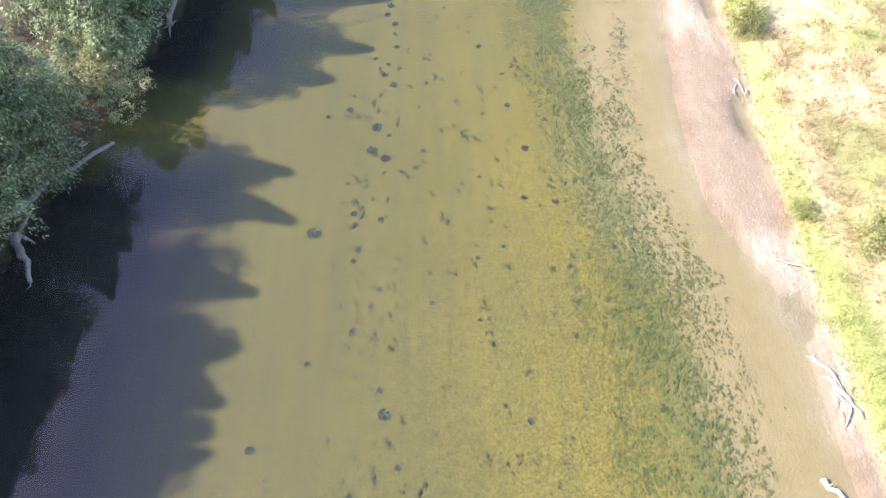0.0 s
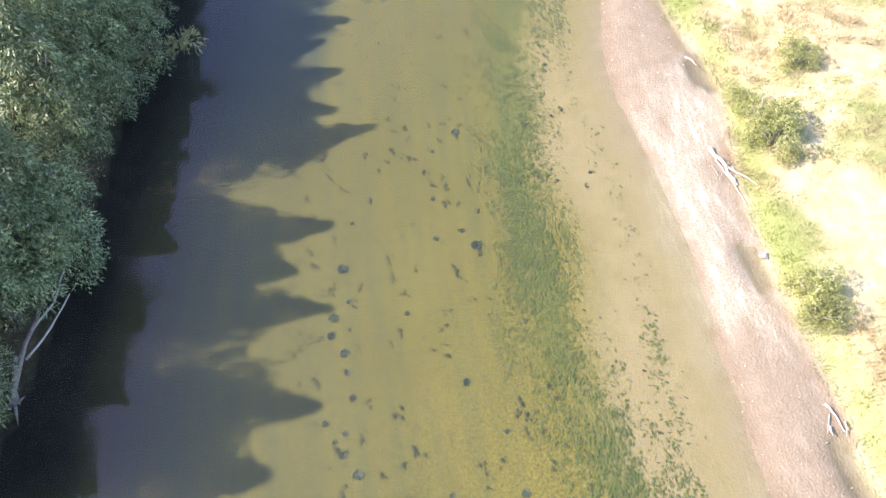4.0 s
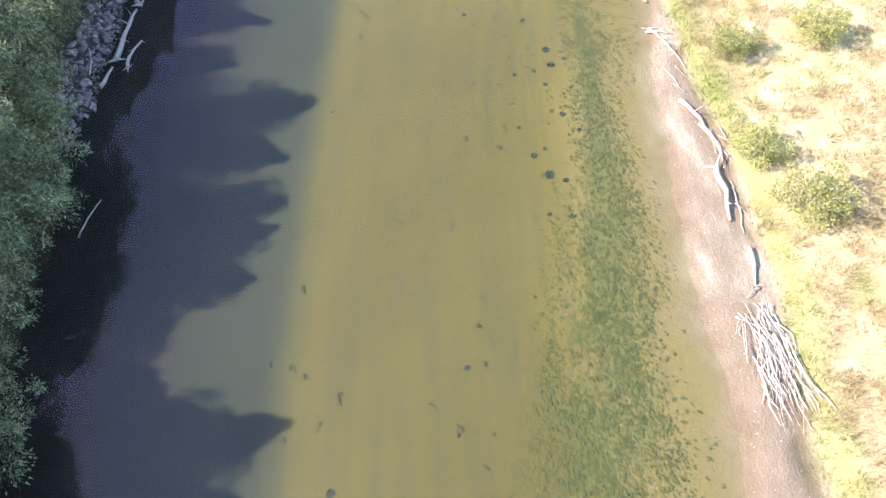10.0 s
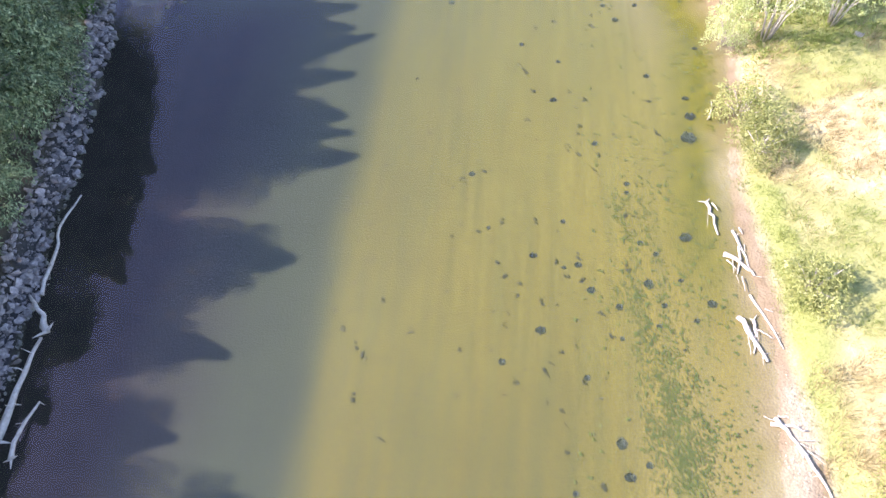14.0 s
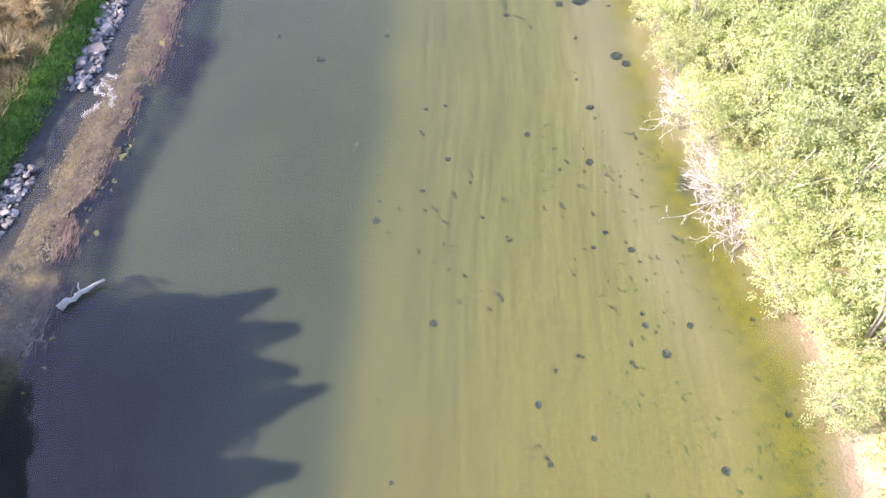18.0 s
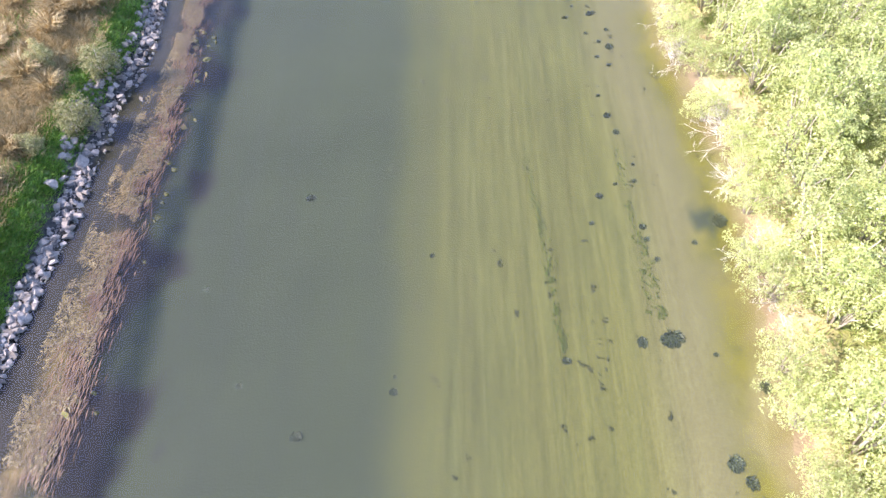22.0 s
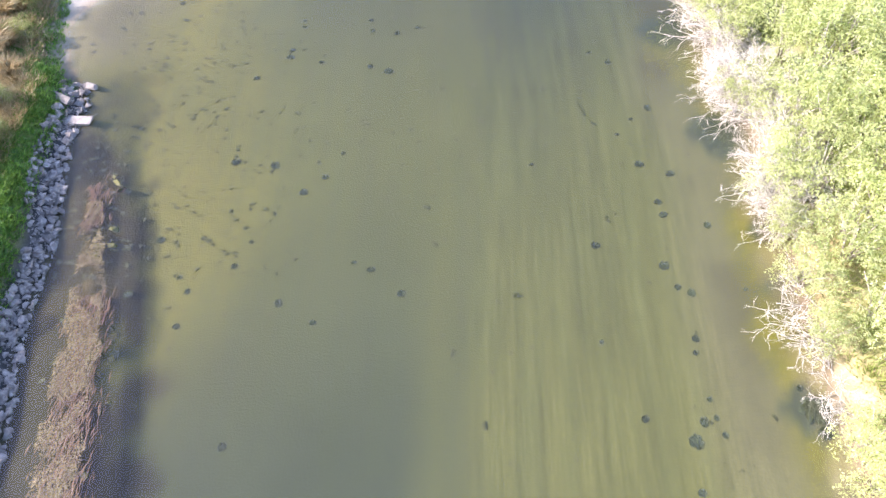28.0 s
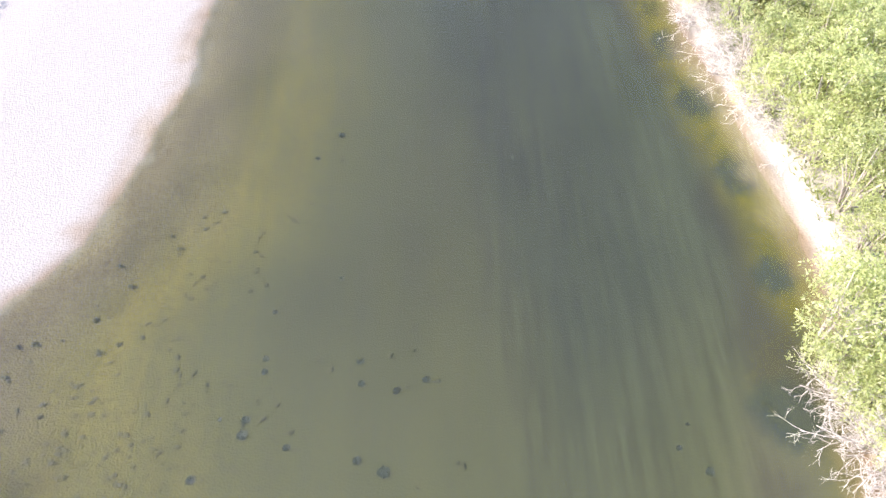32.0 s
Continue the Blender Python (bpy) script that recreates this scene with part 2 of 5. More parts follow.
# ---- ground: one sheet ----
def ground_material():
    s = Shade("river_ground", 0.9, 0.25)
    p = s.coord()
    across, along = s.attr("across"), s.attr("along")
    flow = s.vec(across, s.math("MULTIPLY", along, 0.07))
    flow2 = s.vec(across, s.math("MULTIPLY", along, 0.25))
    big = s.grain(p, 0.12, 3)
    mid = s.grain(p, 0.9, 5, 0.65)
    fine = s.grain(p, 7.0, 6, 0.75)
    bw = s.t.nodes.new("ShaderNodeRGBToBW")
    s.t.links.new(s.cells(p, 24.0, "Color"), bw.inputs[0])
    pebble = bw.outputs[0]
    streak = s.grain(flow, 1.5, 4, 0.6)
    bed = s.ramp(big, (0.3, (0.158, 0.124, 0.023)), (0.7, (0.186, 0.147, 0.029)))
    bed = s.mix(s.ramp(fine, (0.35, 0.0), (0.7, 0.45)), bed, (0.108, 0.084, 0.024))
    # fine dark speckle, standing in for ripple light on the bed
    bed = s.mix(s.ramp(s.grain(p, 21.0, 3, 0.6), (0.46, 0.0), (0.66, 0.45)), bed, (0.090, 0.072, 0.022))
    bed = s.mix(s.ramp(streak, (0.42, 0.0), (0.62, 0.55)), bed, (0.112, 0.100, 0.030))
    rill = s.ramp(s.grain(s.vec(across, s.math("MULTIPLY", along, 0.05)), 1.9, 6, 0.85), (0.30, 0.2), (0.50, 0.5), (0.70, 0.8))
    rill = s.mix(s.attr("rills"), (0.5, 0.5, 0.5), rill)
    bed = s.mix(s.attr("murk"), bed, s.ramp(fine, (0.3, (0.088, 0.092, 0.036)), (0.7, (0.119, 0.120, 0.045))))
    silt = s.ramp(mid, (0.3, (0.250, 0.190, 0.102)), (0.7, (0.215, 0.163, 0.083)))
    silt = s.mix(s.attr("murk"), silt, (0.138, 0.122, 0.086))
    bed = s.mix(s.attr("silt"), bed, silt)
    # deep water's absorption put into the bed's colour, darker in the channel
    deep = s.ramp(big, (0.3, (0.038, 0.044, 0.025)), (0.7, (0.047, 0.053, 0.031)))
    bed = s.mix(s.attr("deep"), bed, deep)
    # cobbles and ripple light, painted together: lighter and darker grains a hand wide
    mottle = s.ramp(s.grain(p, 8.5, 3, 0.7, 0.5), (0.30, 0.20), (0.50, 0.5), (0.70, 0.80))
    bed = s.mix(s.math("MULTIPLY", s.math("SUBTRACT", 1.0, s.attr("calm")), s.attr("mottling")), bed, mottle, "SOFT_LIGHT")
    bed = s.mix(0.5, bed, rill, "OVERLAY")
    later_olive = s.ramp(mid, (0.35, (0.13, 0.112, 0.012)), (0.65, (0.085, 0.080, 0.012)))
    wn = s.math("ADD", s.math("MULTIPLY", s.grain(flow2, 4.2, 5, 0.75), 0.75), s.math("MULTIPLY", s.grain(p, 0.45, 3), 0.5))
    # bed darkened by hand under the left-bank trees, their shade put into its colour
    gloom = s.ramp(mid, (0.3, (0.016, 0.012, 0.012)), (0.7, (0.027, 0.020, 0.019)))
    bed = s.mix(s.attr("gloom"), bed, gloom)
    bed = s.mix(s.attr("olive"), bed, later_olive)
    bed = s.mix(s.attr("dark_blot"), bed, s.ramp(mid, (0.3, (0.024, 0.032, 0.026)), (0.7, (0.040, 0.050, 0.038))))
    weed = s.ramp(s.math("ADD", wn, s.math("MULTIPLY", s.attr("weed"), 0.40)), (0.86, 0.0), (1.12, 0.55))
    bed = s.mix(weed, bed, s.ramp(mid, (0.3, (0.060, 0.076, 0.019)), (0.7, (0.095, 0.104, 0.027))))
    mat_brown = s.ramp(fine, (0.35, (0.078, 0.050, 0.022)), (0.65, (0.245, 0.174, 0.080)))
    bed = s.mix(s.attr("mat"), bed, mat_brown)
    stone = s.ramp(fine, (0.25, (0.222, 0.182, 0.120)), (0.75, (0.385, 0.330, 0.235)))
    stone = s.mix(s.ramp(s.grain(flow2, 2.6, 5, 0.7), (0.48, 0.0), (0.64, 0.75)), stone, (0.46, 0.410, 0.315))
    stone = s.mix(0.35, stone, pebble, "SOFT_LIGHT")
    dampened = s.mix(s.attr("wet"), stone, s.ramp(mid, (0.3, (0.185, 0.137, 0.084)), (0.7, (0.250, 0.190, 0.126))))
    rubble = s.ramp(fine, (0.3, (0.035, 0.033, 0.031)), (0.7, (0.085, 0.08, 0.077)))
    dampened = s.mix(s.attr("rubble"), dampened, rubble)
    col = s.mix(s.attr("shore"), bed, dampened)
    earth = s.ramp(mid, (0.3, (0.33, 0.26, 0.125)), (0.55, (0.43, 0.36, 0.195)), (0.75, (0.54, 0.47, 0.31)))
    green = s.ramp(fine, (0.3, (0.15, 0.175, 0.05)), (0.7, (0.27, 0.285, 0.10)))
    earth = s.mix(s.attr("green"), earth, green)
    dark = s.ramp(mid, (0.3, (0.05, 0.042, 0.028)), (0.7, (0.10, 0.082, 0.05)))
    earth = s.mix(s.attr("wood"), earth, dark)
    col = s.mix(s.attr("land"), col, earth)
    white = s.ramp(fine, (0.25, (0.25, 0.235, 0.205)), (0.75, (0.42, 0.400, 0.360)))
    col = s.mix(s.attr("white"), col, white)
    s.base(col)
    s.bump(s.math("ADD", s.math("MULTIPLY", fine, 0.6), s.cells(p, 9.0)), s.math("ADD", 0.16, s.math("MULTIPLY", s.math("MAXIMUM", s.attr("shore"), s.math("MAXIMUM", s.math("SUBTRACT", s.attr("mottling"), 0.42), s.math("MAXIMUM", s.attr("land"), s.attr("white")))), 0.34)), 0.05)
    return s.mat


def axis(lo, hi, step, far):
    mid = list(np.arange(lo, hi + step / 2, step))
    out, d, v = [], step, 0.0
    while v < far:
        d *= 1.45
        v += d
        out.append(v)
    return np.array([lo - v for v in reversed(out)] + mid + [hi + v for v in out])


def build_ground():
    xs, ys = axis(-28, 70, 0.48, 2500), axis(0, 248, 0.58, 2500)
    X, Y = np.meshgrid(xs, ys)
    X, Y = X.ravel(), Y.ravel()
    Yc = np.clip(Y, -60, 300)
    Z = height(X, Yc)
    xl, xr, xv = banks(X, Yc)
    xsn = line(CHANNEL, Yc) + (rough(X, Yc, 6, 9) - 0.5) * 1.0
    nx, ny = len(xs), len(ys)
    me = bpy.data.meshes.new("ground")
    me.vertices.add(nx * ny)
    me.vertices.foreach_set("co", np.column_stack([X, Y, Z]).astype(np.float32).ravel())
    a = (np.arange(ny - 1)[:, None] * nx + np.arange(nx - 1)[None]).ravel()
    q = np.column_stack([a, a + 1, a + 1 + nx, a + nx]).ravel()
    n = len(a)
    me.loops.add(4 * n)
    me.loops.foreach_set("vertex_index", q.astype(np.int32))
    me.polygons.add(n)
    me.polygons.foreach_set("loop_start", (np.arange(n) * 4).astype(np.int32))
    me.polygons.foreach_set("use_smooth", np.ones(n, bool))
    me.update()

    def store(name, v):
        me.attributes.new(name, "FLOAT", "POINT").data.foreach_set("value", np.asarray(v, np.float32))

    over, bar, back = X - xv, X - xr, xl - X
    store("across", X - line(CHANNEL, Yc))
    store("along", Y)
    # tree shade on the bed, left out where a sun wedge falls through
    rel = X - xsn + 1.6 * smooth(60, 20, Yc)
    sun_wedge = smooth(5.0, 1.5, np.abs(Yc - 28.3))
    gl = (0.66 * smooth(-3.5, -9.0, rel) + 0.31 * smooth(-8.4, -10.4, rel)) * (1 - 0.8 * sun_wedge) * smooth(126, 118, Yc)
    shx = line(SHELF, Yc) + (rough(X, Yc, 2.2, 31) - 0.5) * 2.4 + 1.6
    # same dark tone further on: channel, bar rim, right margin and shelf
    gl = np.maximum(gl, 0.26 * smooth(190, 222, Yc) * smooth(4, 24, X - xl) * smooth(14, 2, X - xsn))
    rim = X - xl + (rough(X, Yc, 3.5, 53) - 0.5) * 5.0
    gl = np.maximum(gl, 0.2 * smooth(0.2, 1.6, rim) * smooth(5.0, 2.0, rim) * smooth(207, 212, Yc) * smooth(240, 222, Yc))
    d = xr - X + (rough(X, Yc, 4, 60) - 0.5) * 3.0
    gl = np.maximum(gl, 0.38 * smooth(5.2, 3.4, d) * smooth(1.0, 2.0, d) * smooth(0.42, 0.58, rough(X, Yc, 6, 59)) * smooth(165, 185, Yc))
    blot = 0 * X
    for px, py, pr in DARK_BLOTS:
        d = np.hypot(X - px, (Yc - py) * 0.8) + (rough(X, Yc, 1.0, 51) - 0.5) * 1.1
        blot = np.maximum(blot, smooth(pr * 1.12, pr * 0.72, d))
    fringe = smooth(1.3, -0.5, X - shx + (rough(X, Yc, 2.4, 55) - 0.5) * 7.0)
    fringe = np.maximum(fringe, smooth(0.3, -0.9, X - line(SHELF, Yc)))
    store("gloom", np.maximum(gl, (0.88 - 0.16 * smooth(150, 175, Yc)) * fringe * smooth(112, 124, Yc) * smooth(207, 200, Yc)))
    store("dark_blot", 0.85 * blot)
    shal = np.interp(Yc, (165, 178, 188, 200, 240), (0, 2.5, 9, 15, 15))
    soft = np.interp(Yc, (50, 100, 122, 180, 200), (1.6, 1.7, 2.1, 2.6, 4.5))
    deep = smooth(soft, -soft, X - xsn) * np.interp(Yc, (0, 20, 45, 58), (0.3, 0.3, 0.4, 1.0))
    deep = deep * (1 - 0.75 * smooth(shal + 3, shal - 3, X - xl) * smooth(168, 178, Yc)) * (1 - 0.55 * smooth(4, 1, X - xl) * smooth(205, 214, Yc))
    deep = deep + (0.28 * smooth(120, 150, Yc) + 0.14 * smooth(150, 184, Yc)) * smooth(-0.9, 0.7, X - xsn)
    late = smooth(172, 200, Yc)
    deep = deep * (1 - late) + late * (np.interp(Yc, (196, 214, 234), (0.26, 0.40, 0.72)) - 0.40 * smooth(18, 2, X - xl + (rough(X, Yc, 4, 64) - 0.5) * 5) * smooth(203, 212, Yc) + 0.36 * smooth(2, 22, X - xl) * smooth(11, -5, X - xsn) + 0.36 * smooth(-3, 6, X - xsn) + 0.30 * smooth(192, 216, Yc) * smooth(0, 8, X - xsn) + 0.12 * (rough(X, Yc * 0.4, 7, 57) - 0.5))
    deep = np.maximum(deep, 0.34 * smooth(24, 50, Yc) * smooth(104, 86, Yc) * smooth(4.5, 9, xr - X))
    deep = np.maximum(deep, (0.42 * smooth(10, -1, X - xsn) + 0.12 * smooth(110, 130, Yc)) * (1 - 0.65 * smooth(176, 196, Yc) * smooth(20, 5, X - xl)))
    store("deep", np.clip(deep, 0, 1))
    win, wout = line(WEED_IN, Yc), line(WEED_OUT, Yc)
    c, w = (win + wout) / 2, (wout - win) / 2
    store("weed", np.clip(1.15 - np.abs(X - c) / np.maximum(w, 0.3), 0, 1) * smooth(100, 84, Yc)
          + 0.35 * smooth(2.2, 0.4, np.abs(X - xr + 3.0)) * smooth(20, 40, Yc) * smooth(95, 70, Yc))
    store("rills", (0.3 * smooth(70, 100, Yc) + 0.7 * smooth(105, 135, Yc)) * smooth(0.2, 2.0, X - xsn) * smooth(2.5, 5.5, xr - X) * 1.0 + 0.12)
    store("mottling", 0.42 + 0.5 * smooth(60, 18, Yc) + 0.8 * smooth(182, 196, Yc) * smooth(22, 6, X - xl))
    store("murk", 0.62 * smooth(85, 130, Yc) * (1 - 0.65 * smooth(176, 192, Yc) * smooth(15, 7, X - xl)))
    silt = (smooth(7.5, 3.6, xr - X + (rough(X, Yc, 5, 70) - 0.5) * 2.0) * smooth(100, 80, Yc) * (0.45 + 0.5 * smooth(62, 44, Yc)) + 0.55 * smooth(7, 3.5, xr - X) * smooth(105, 120, Yc)
          + smooth(8.0, 0.5, X - xl + (rough(X, Yc, 4, 63) - 0.5) * 4) * smooth(205, 210, Yc) * 0.85)
    store("silt", silt)
    store("calm", np.maximum(0.85 * np.clip(deep, 0, 1), silt * smooth(150, 120, Yc)))
    margin = smooth(90, 99, Yc) * smooth(136, 124, Yc)
    store("olive", smooth(3.4 + margin, 0.9 + margin, xr - X + 1.3 * smooth(190, 198, Yc) * smooth(206, 202, Yc) - 0.5 * smooth(202, 207, Yc) + (rough(X, Yc, 3, 42) - 0.5) * 1.5) * smooth(90, 100, Yc) * smooth(0.32, 0.58, rough(X, Yc, 5, 41) + 0.06 + 0.2 * margin + 0.16 * smooth(202, 207, Yc)) * (1 - 0.3 * smooth(180, 205, Yc)))
    sh = line(SHELF, Yc) - 0.2 + (rough(X, Yc, 2.2, 31) - 0.5) * 3.2
    store("mat", smooth(0.5, -0.5, X - sh) * smooth(0.4, 1.2, X - xl - np.interp(Yc, (128, 150, 168, 185), (0.6, 1.5, 1.7, 1.9)) + (rough(X, Yc, 1.5, 33) - 0.5) * 1.5) * smooth(118, 123, Yc) * smooth(199, 189, Yc) * (0.45 + 0.5 * smooth(0.38, 0.58, rough(X, Yc, 1.4, 34))))
    store("shore", np.maximum(smooth(-1.9, 0.5, bar + (rough(X, Yc, 1.6, 58) - 0.5) * 1.6), smooth(-0.1, 0.2, back)))
    pool = smooth(0.05, -0.01, Z) * (bar > 0)
    store("wet", np.clip(smooth(0.7, -0.1, bar) * 0.6 + pool + 0.8 * smooth(0.4, 0.62, rough(X, Yc * 0.5, 3, 43) + 0.12 * smooth(0, 2.5, bar)), 0, 1) * (over < 0.1))
    store("land", np.maximum(smooth(-0.1, 0.5, over), np.where(Yc < 123, smooth(-0.5, 0.0, back) * smooth(123, 88, Yc * 0 + np.where((Yc > 86), 88 + smooth(0.8, 1.6, -back + 2.4) * 30, 80)), smooth(1.0, 1.6, back)) * smooth(209, 206, Yc)))
    greens = smooth(0.42, 0.62, rough(X, Yc, 5, 45) - 0.10 * smooth(40, 50, Yc) * smooth(92, 80, Yc)) * 0.8 + 0.7 * smooth(2.2, 0.6, over) * (over > -1)
    greens = np.where(back > 0, np.maximum(smooth(3.9, 2.4, back + (rough(X, Yc, 3, 46) - 0.5) * 2), 0.8 * smooth(16, 40, back + (rough(X, Yc, 20, 67) - 0.5) * 30) * smooth(0.3, 0.6, rough(X, Yc, 30, 68))), np.where(Yc > 104, 0.8 * smooth(1.2, 3.2, over + (rough(X, Yc, 3, 47) - 0.5) * 2), greens))
    store("green", np.clip(greens, 0, 1))
    # dark rubble tone among the stones, carried on along the willows' bank edge
    store("rubble", smooth(-0.4, 0.1, back) * smooth(208, 205, Yc))
    # ground darker under the willows, a fifth as much behind the riprap
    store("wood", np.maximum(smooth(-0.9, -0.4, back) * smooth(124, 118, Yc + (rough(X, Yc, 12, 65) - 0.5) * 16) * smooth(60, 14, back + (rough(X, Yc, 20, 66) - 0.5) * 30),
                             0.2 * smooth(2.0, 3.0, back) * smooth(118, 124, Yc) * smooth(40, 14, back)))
    bx = 9.6 + (rough(X * 0.2, Yc, 3, 21) - 0.5) * 1.2 + np.clip(Yc - 222, 0, 100) * -0.1
    store("white", np.maximum(smooth(-0.8, 2.6, back + (rough(X, Yc, 1.2, 48) - 0.5) * 2.2) * smooth(205, 209, Yc) * smooth(-0.6, 0.2, X - bx),
          0.9 * smooth(0.0, 0.7, bar) * smooth(6.0, 3.0, bar + (rough(X, Yc, 3.0, 49) - 0.5) * 3.0) * smooth(184, 194, Yc)))
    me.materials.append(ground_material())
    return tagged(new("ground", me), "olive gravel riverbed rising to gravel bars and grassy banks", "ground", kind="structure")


def build_water():
    s = Shade("river_water")
    p = s.coord()
    n = s.t.nodes
    bump = n.new("ShaderNodeBump")
    ripple = s.math("ADD", s.math("MULTIPLY", s.grain(p, 1.5, 2, 0.4), 0.45), s.math("MULTIPLY", s.grain(p, 0.25, 2, 0.5), 2.0))
    s.put(bump.inputs["Height"], ripple)
    calm = s.ramp(s.grain(p, 0.11, 3), (0.42, 0.2), (0.70, 1.0))
    s.put(bump.inputs["Strength"], s.math("MULTIPLY", calm, 0.08))
    bump.inputs["Distance"].default_value = 0.10
    facing = n.new("ShaderNodeLayerWeight")
    facing.inputs["Blend"].default_value = 0.5
    clear = n.new("ShaderNodeBsdfTransparent")
    clear.inputs[0].default_value = (0.93, 0.97, 0.90, 1)
    gloss = n.new("ShaderNodeBsdfGlossy")
    gloss.inputs["Roughness"].default_value = 0.02
    gloss.inputs[0].default_value = (1.0, 0.87, 1.0, 1)
    s.t.links.new(bump.outputs[0], gloss.inputs["Normal"])
    s.t.links.new(bump.outputs[0], facing.inputs["Normal"])
    blend = n.new("ShaderNodeMixShader")
    s.put(blend.inputs[0], s.math("ADD", s.math("MULTIPLY", s.math("POWER", facing.outputs["Facing"], 5.0), 0.96), 0.033))
    s.t.links.new(clear.outputs[0], blend.inputs[1])
    s.t.links.new(gloss.outputs[0], blend.inputs[2])
    s.t.links.new(blend.outputs[0], n["Material Output"].inputs[0])
    n.remove(s.bsdf)
    ys = np.concatenate([np.arange(-60, 301, 4.0)])
    verts, faces = [], []
    for k, y in enumerate(ys):
        a, b = float(line(LEFT_WATER, y)) - 2.5, float(np.interp(y, *zip(*RIGHT_WATER))) + 8
        verts += [(a, y, 0), (b, y, 0)]
        if k:
            faces.append((2 * k - 2, 2 * k - 1, 2 * k + 1, 2 * k))
    me = bpy.data.meshes.new("water")
    me.from_pydata(verts, [], faces)
    me.materials.append(s.mat)
    return tagged(new("water", me), "clear shallow river water with faint ripples", "river", kind="structure")


build_ground()
build_water()


# ---- mesh helpers ----
def quads(name, P, material):
    """A mesh of n loose leaves from an array (n, corners, 3)."""
    P = np.asarray(P, np.float32)
    n, c = P.shape[:2]
    me = bpy.data.meshes.new(name)
    me.vertices.add(c * n)
    me.vertices.foreach_set("co", P.reshape(-1))
    me.loops.add(c * n)
    me.loops.foreach_set("vertex_index", np.arange(c * n, dtype=np.int32))
    me.polygons.add(n)
    me.polygons.foreach_set("loop_start", np.arange(0, c * n, c, dtype=np.int32))
    me.update()
    me.materials.append(material)
    return me


def unit(v):
    return v / np.maximum(np.linalg.norm(v, axis=-1, keepdims=True), 1e-9)


def leaves(rng, at, way, length, width, flat=None, slim=False):
    """Lance-shaped leaves that start at `at` and point along `way`."""
    n = len(at)
    way = unit(way)
    side = unit(np.cross(way, rng.normal(size=(n, 3)) if flat is None else flat))
    length, width = np.broadcast_to(length, n)[:, None], np.broadcast_to(width, n)[:, None]
    up = np.cross(side, way)
    if slim:
        return np.stack([at - side * width * 0.5, at + side * width * 0.5, at + way * length], axis=1)
    mid = at + way * length * 0.5 + up * length * 0.06
    return np.stack([at, mid - side * width * 0.5, at + way * length - up * length * 0.05, mid + side * width * 0.5], axis=1)


def tube(out, pts, radii, sides=6, seed=None):
    """Adds a tapered, closed tube along pts to out = (verts, faces)."""
    V, F = out
    pts = [Vector(p) for p in pts]
    first = len(V)
    for k, p in enumerate(pts):
        d = (pts[min(k + 1, len(pts) - 1)] - pts[max(k - 1, 0)]).normalized()
        a = d.cross(Vector((0.31, 0.17, 0.93))).normalized()
        if a.length < 0.1:
            a = d.cross(Vector((1, 0, 0))).normalized()
        b = d.cross(a)
        for j in range(sides):
            w = 2 * math.pi * j / sides
            r = radii[k] * (1 if seed is None else 1 + 0.22 * math.sin(3.1 * j + 1.7 * k + seed))
            V.append(tuple(p + a * (math.cos(w) * r) + b * (math.sin(w) * r)))
        if k:
            o = first + (k - 1) * sides
            F += [(o + j, o + (j + 1) % sides, o + sides + (j + 1) % sides, o + sides + j) for j in range(sides)]
    F.append(tuple(first + j for j in reversed(range(sides))))
    F.append(tuple(first + (len(pts) - 1) * sides + j for j in range(sides)))


def solid(name, out, material, soft=True):
    me = bpy.data.meshes.new(name)
    me.from_pydata(out[0], [], out[1])
    if soft:
        me.polygons.foreach_set("use_smooth", np.ones(len(me.polygons), bool))
    me.update()
    me.materials.append(material)
    return me


def part(name, me, parent, label=""):
    ob = new(name, me)
    ob.parent = parent
    return tagged(ob, label)


def thing(name, m, label, category, group="", kind=""):
    ob = new(name)
    ob.matrix_basis = m
    return tagged(ob, label, category, group, kind)


def ground_z(x, y):
    return float(height(np.array([x]), np.array([y]))[0])


# ---- materials of plants, wood and stone ----
def leaf_material(name, dark, light, pale, glow=0.25, obj=0.5):
    s = Shade(name, 0.48, 0.5)
    c = s.ramp(s.island(), (0.0, dark), (0.6, light), (1.0, pale))
    p = s.coord()
    c = s.mix(s.ramp(s.grain(p, 0.7, 3), (0.35, 0.0), (0.7, 0.6)), c, dark)
    n = s.t.nodes.new("ShaderNodeHueSaturation")
    n.inputs["Hue"].default_value = 0.5
    s.put(n.inputs["Value"], s.math("ADD", s.math("MULTIPLY", s.chance(), obj), 1 - obj / 2))
    s.put(n.inputs["Color"], c)
    c = n.outputs[0]
    s.base(c)
    tr = s.t.nodes.new("ShaderNodeBsdfTranslucent")
    s.put(tr.inputs[0], c)
    m = s.t.nodes.new("ShaderNodeMixShader")
    m.inputs[0].default_value = glow
    s.t.links.new(s.bsdf.outputs[0], m.inputs[1])
    s.t.links.new(tr.outputs[0], m.inputs[2])
    s.t.links.new(m.outputs[0], s.t.nodes["Material Output"].inputs[0])
    return s.mat


def wood_material(name, dark, light, scale=1.0):
    s = Shade(name, 0.85, 0.2)
    p = s.coord((1, 1, 1))
    g = s.grain(p, 6 * scale, 6, 0.7, 0.4)
    s.base(s.mix(s.math("MULTIPLY", s.chance(), 0.25), s.ramp(g, (0.3, dark), (0.7, light)), dark))
    s.bump(s.grain(p, 18 * scale, 5, 0.7), 0.5, 0.03)
    return s.mat


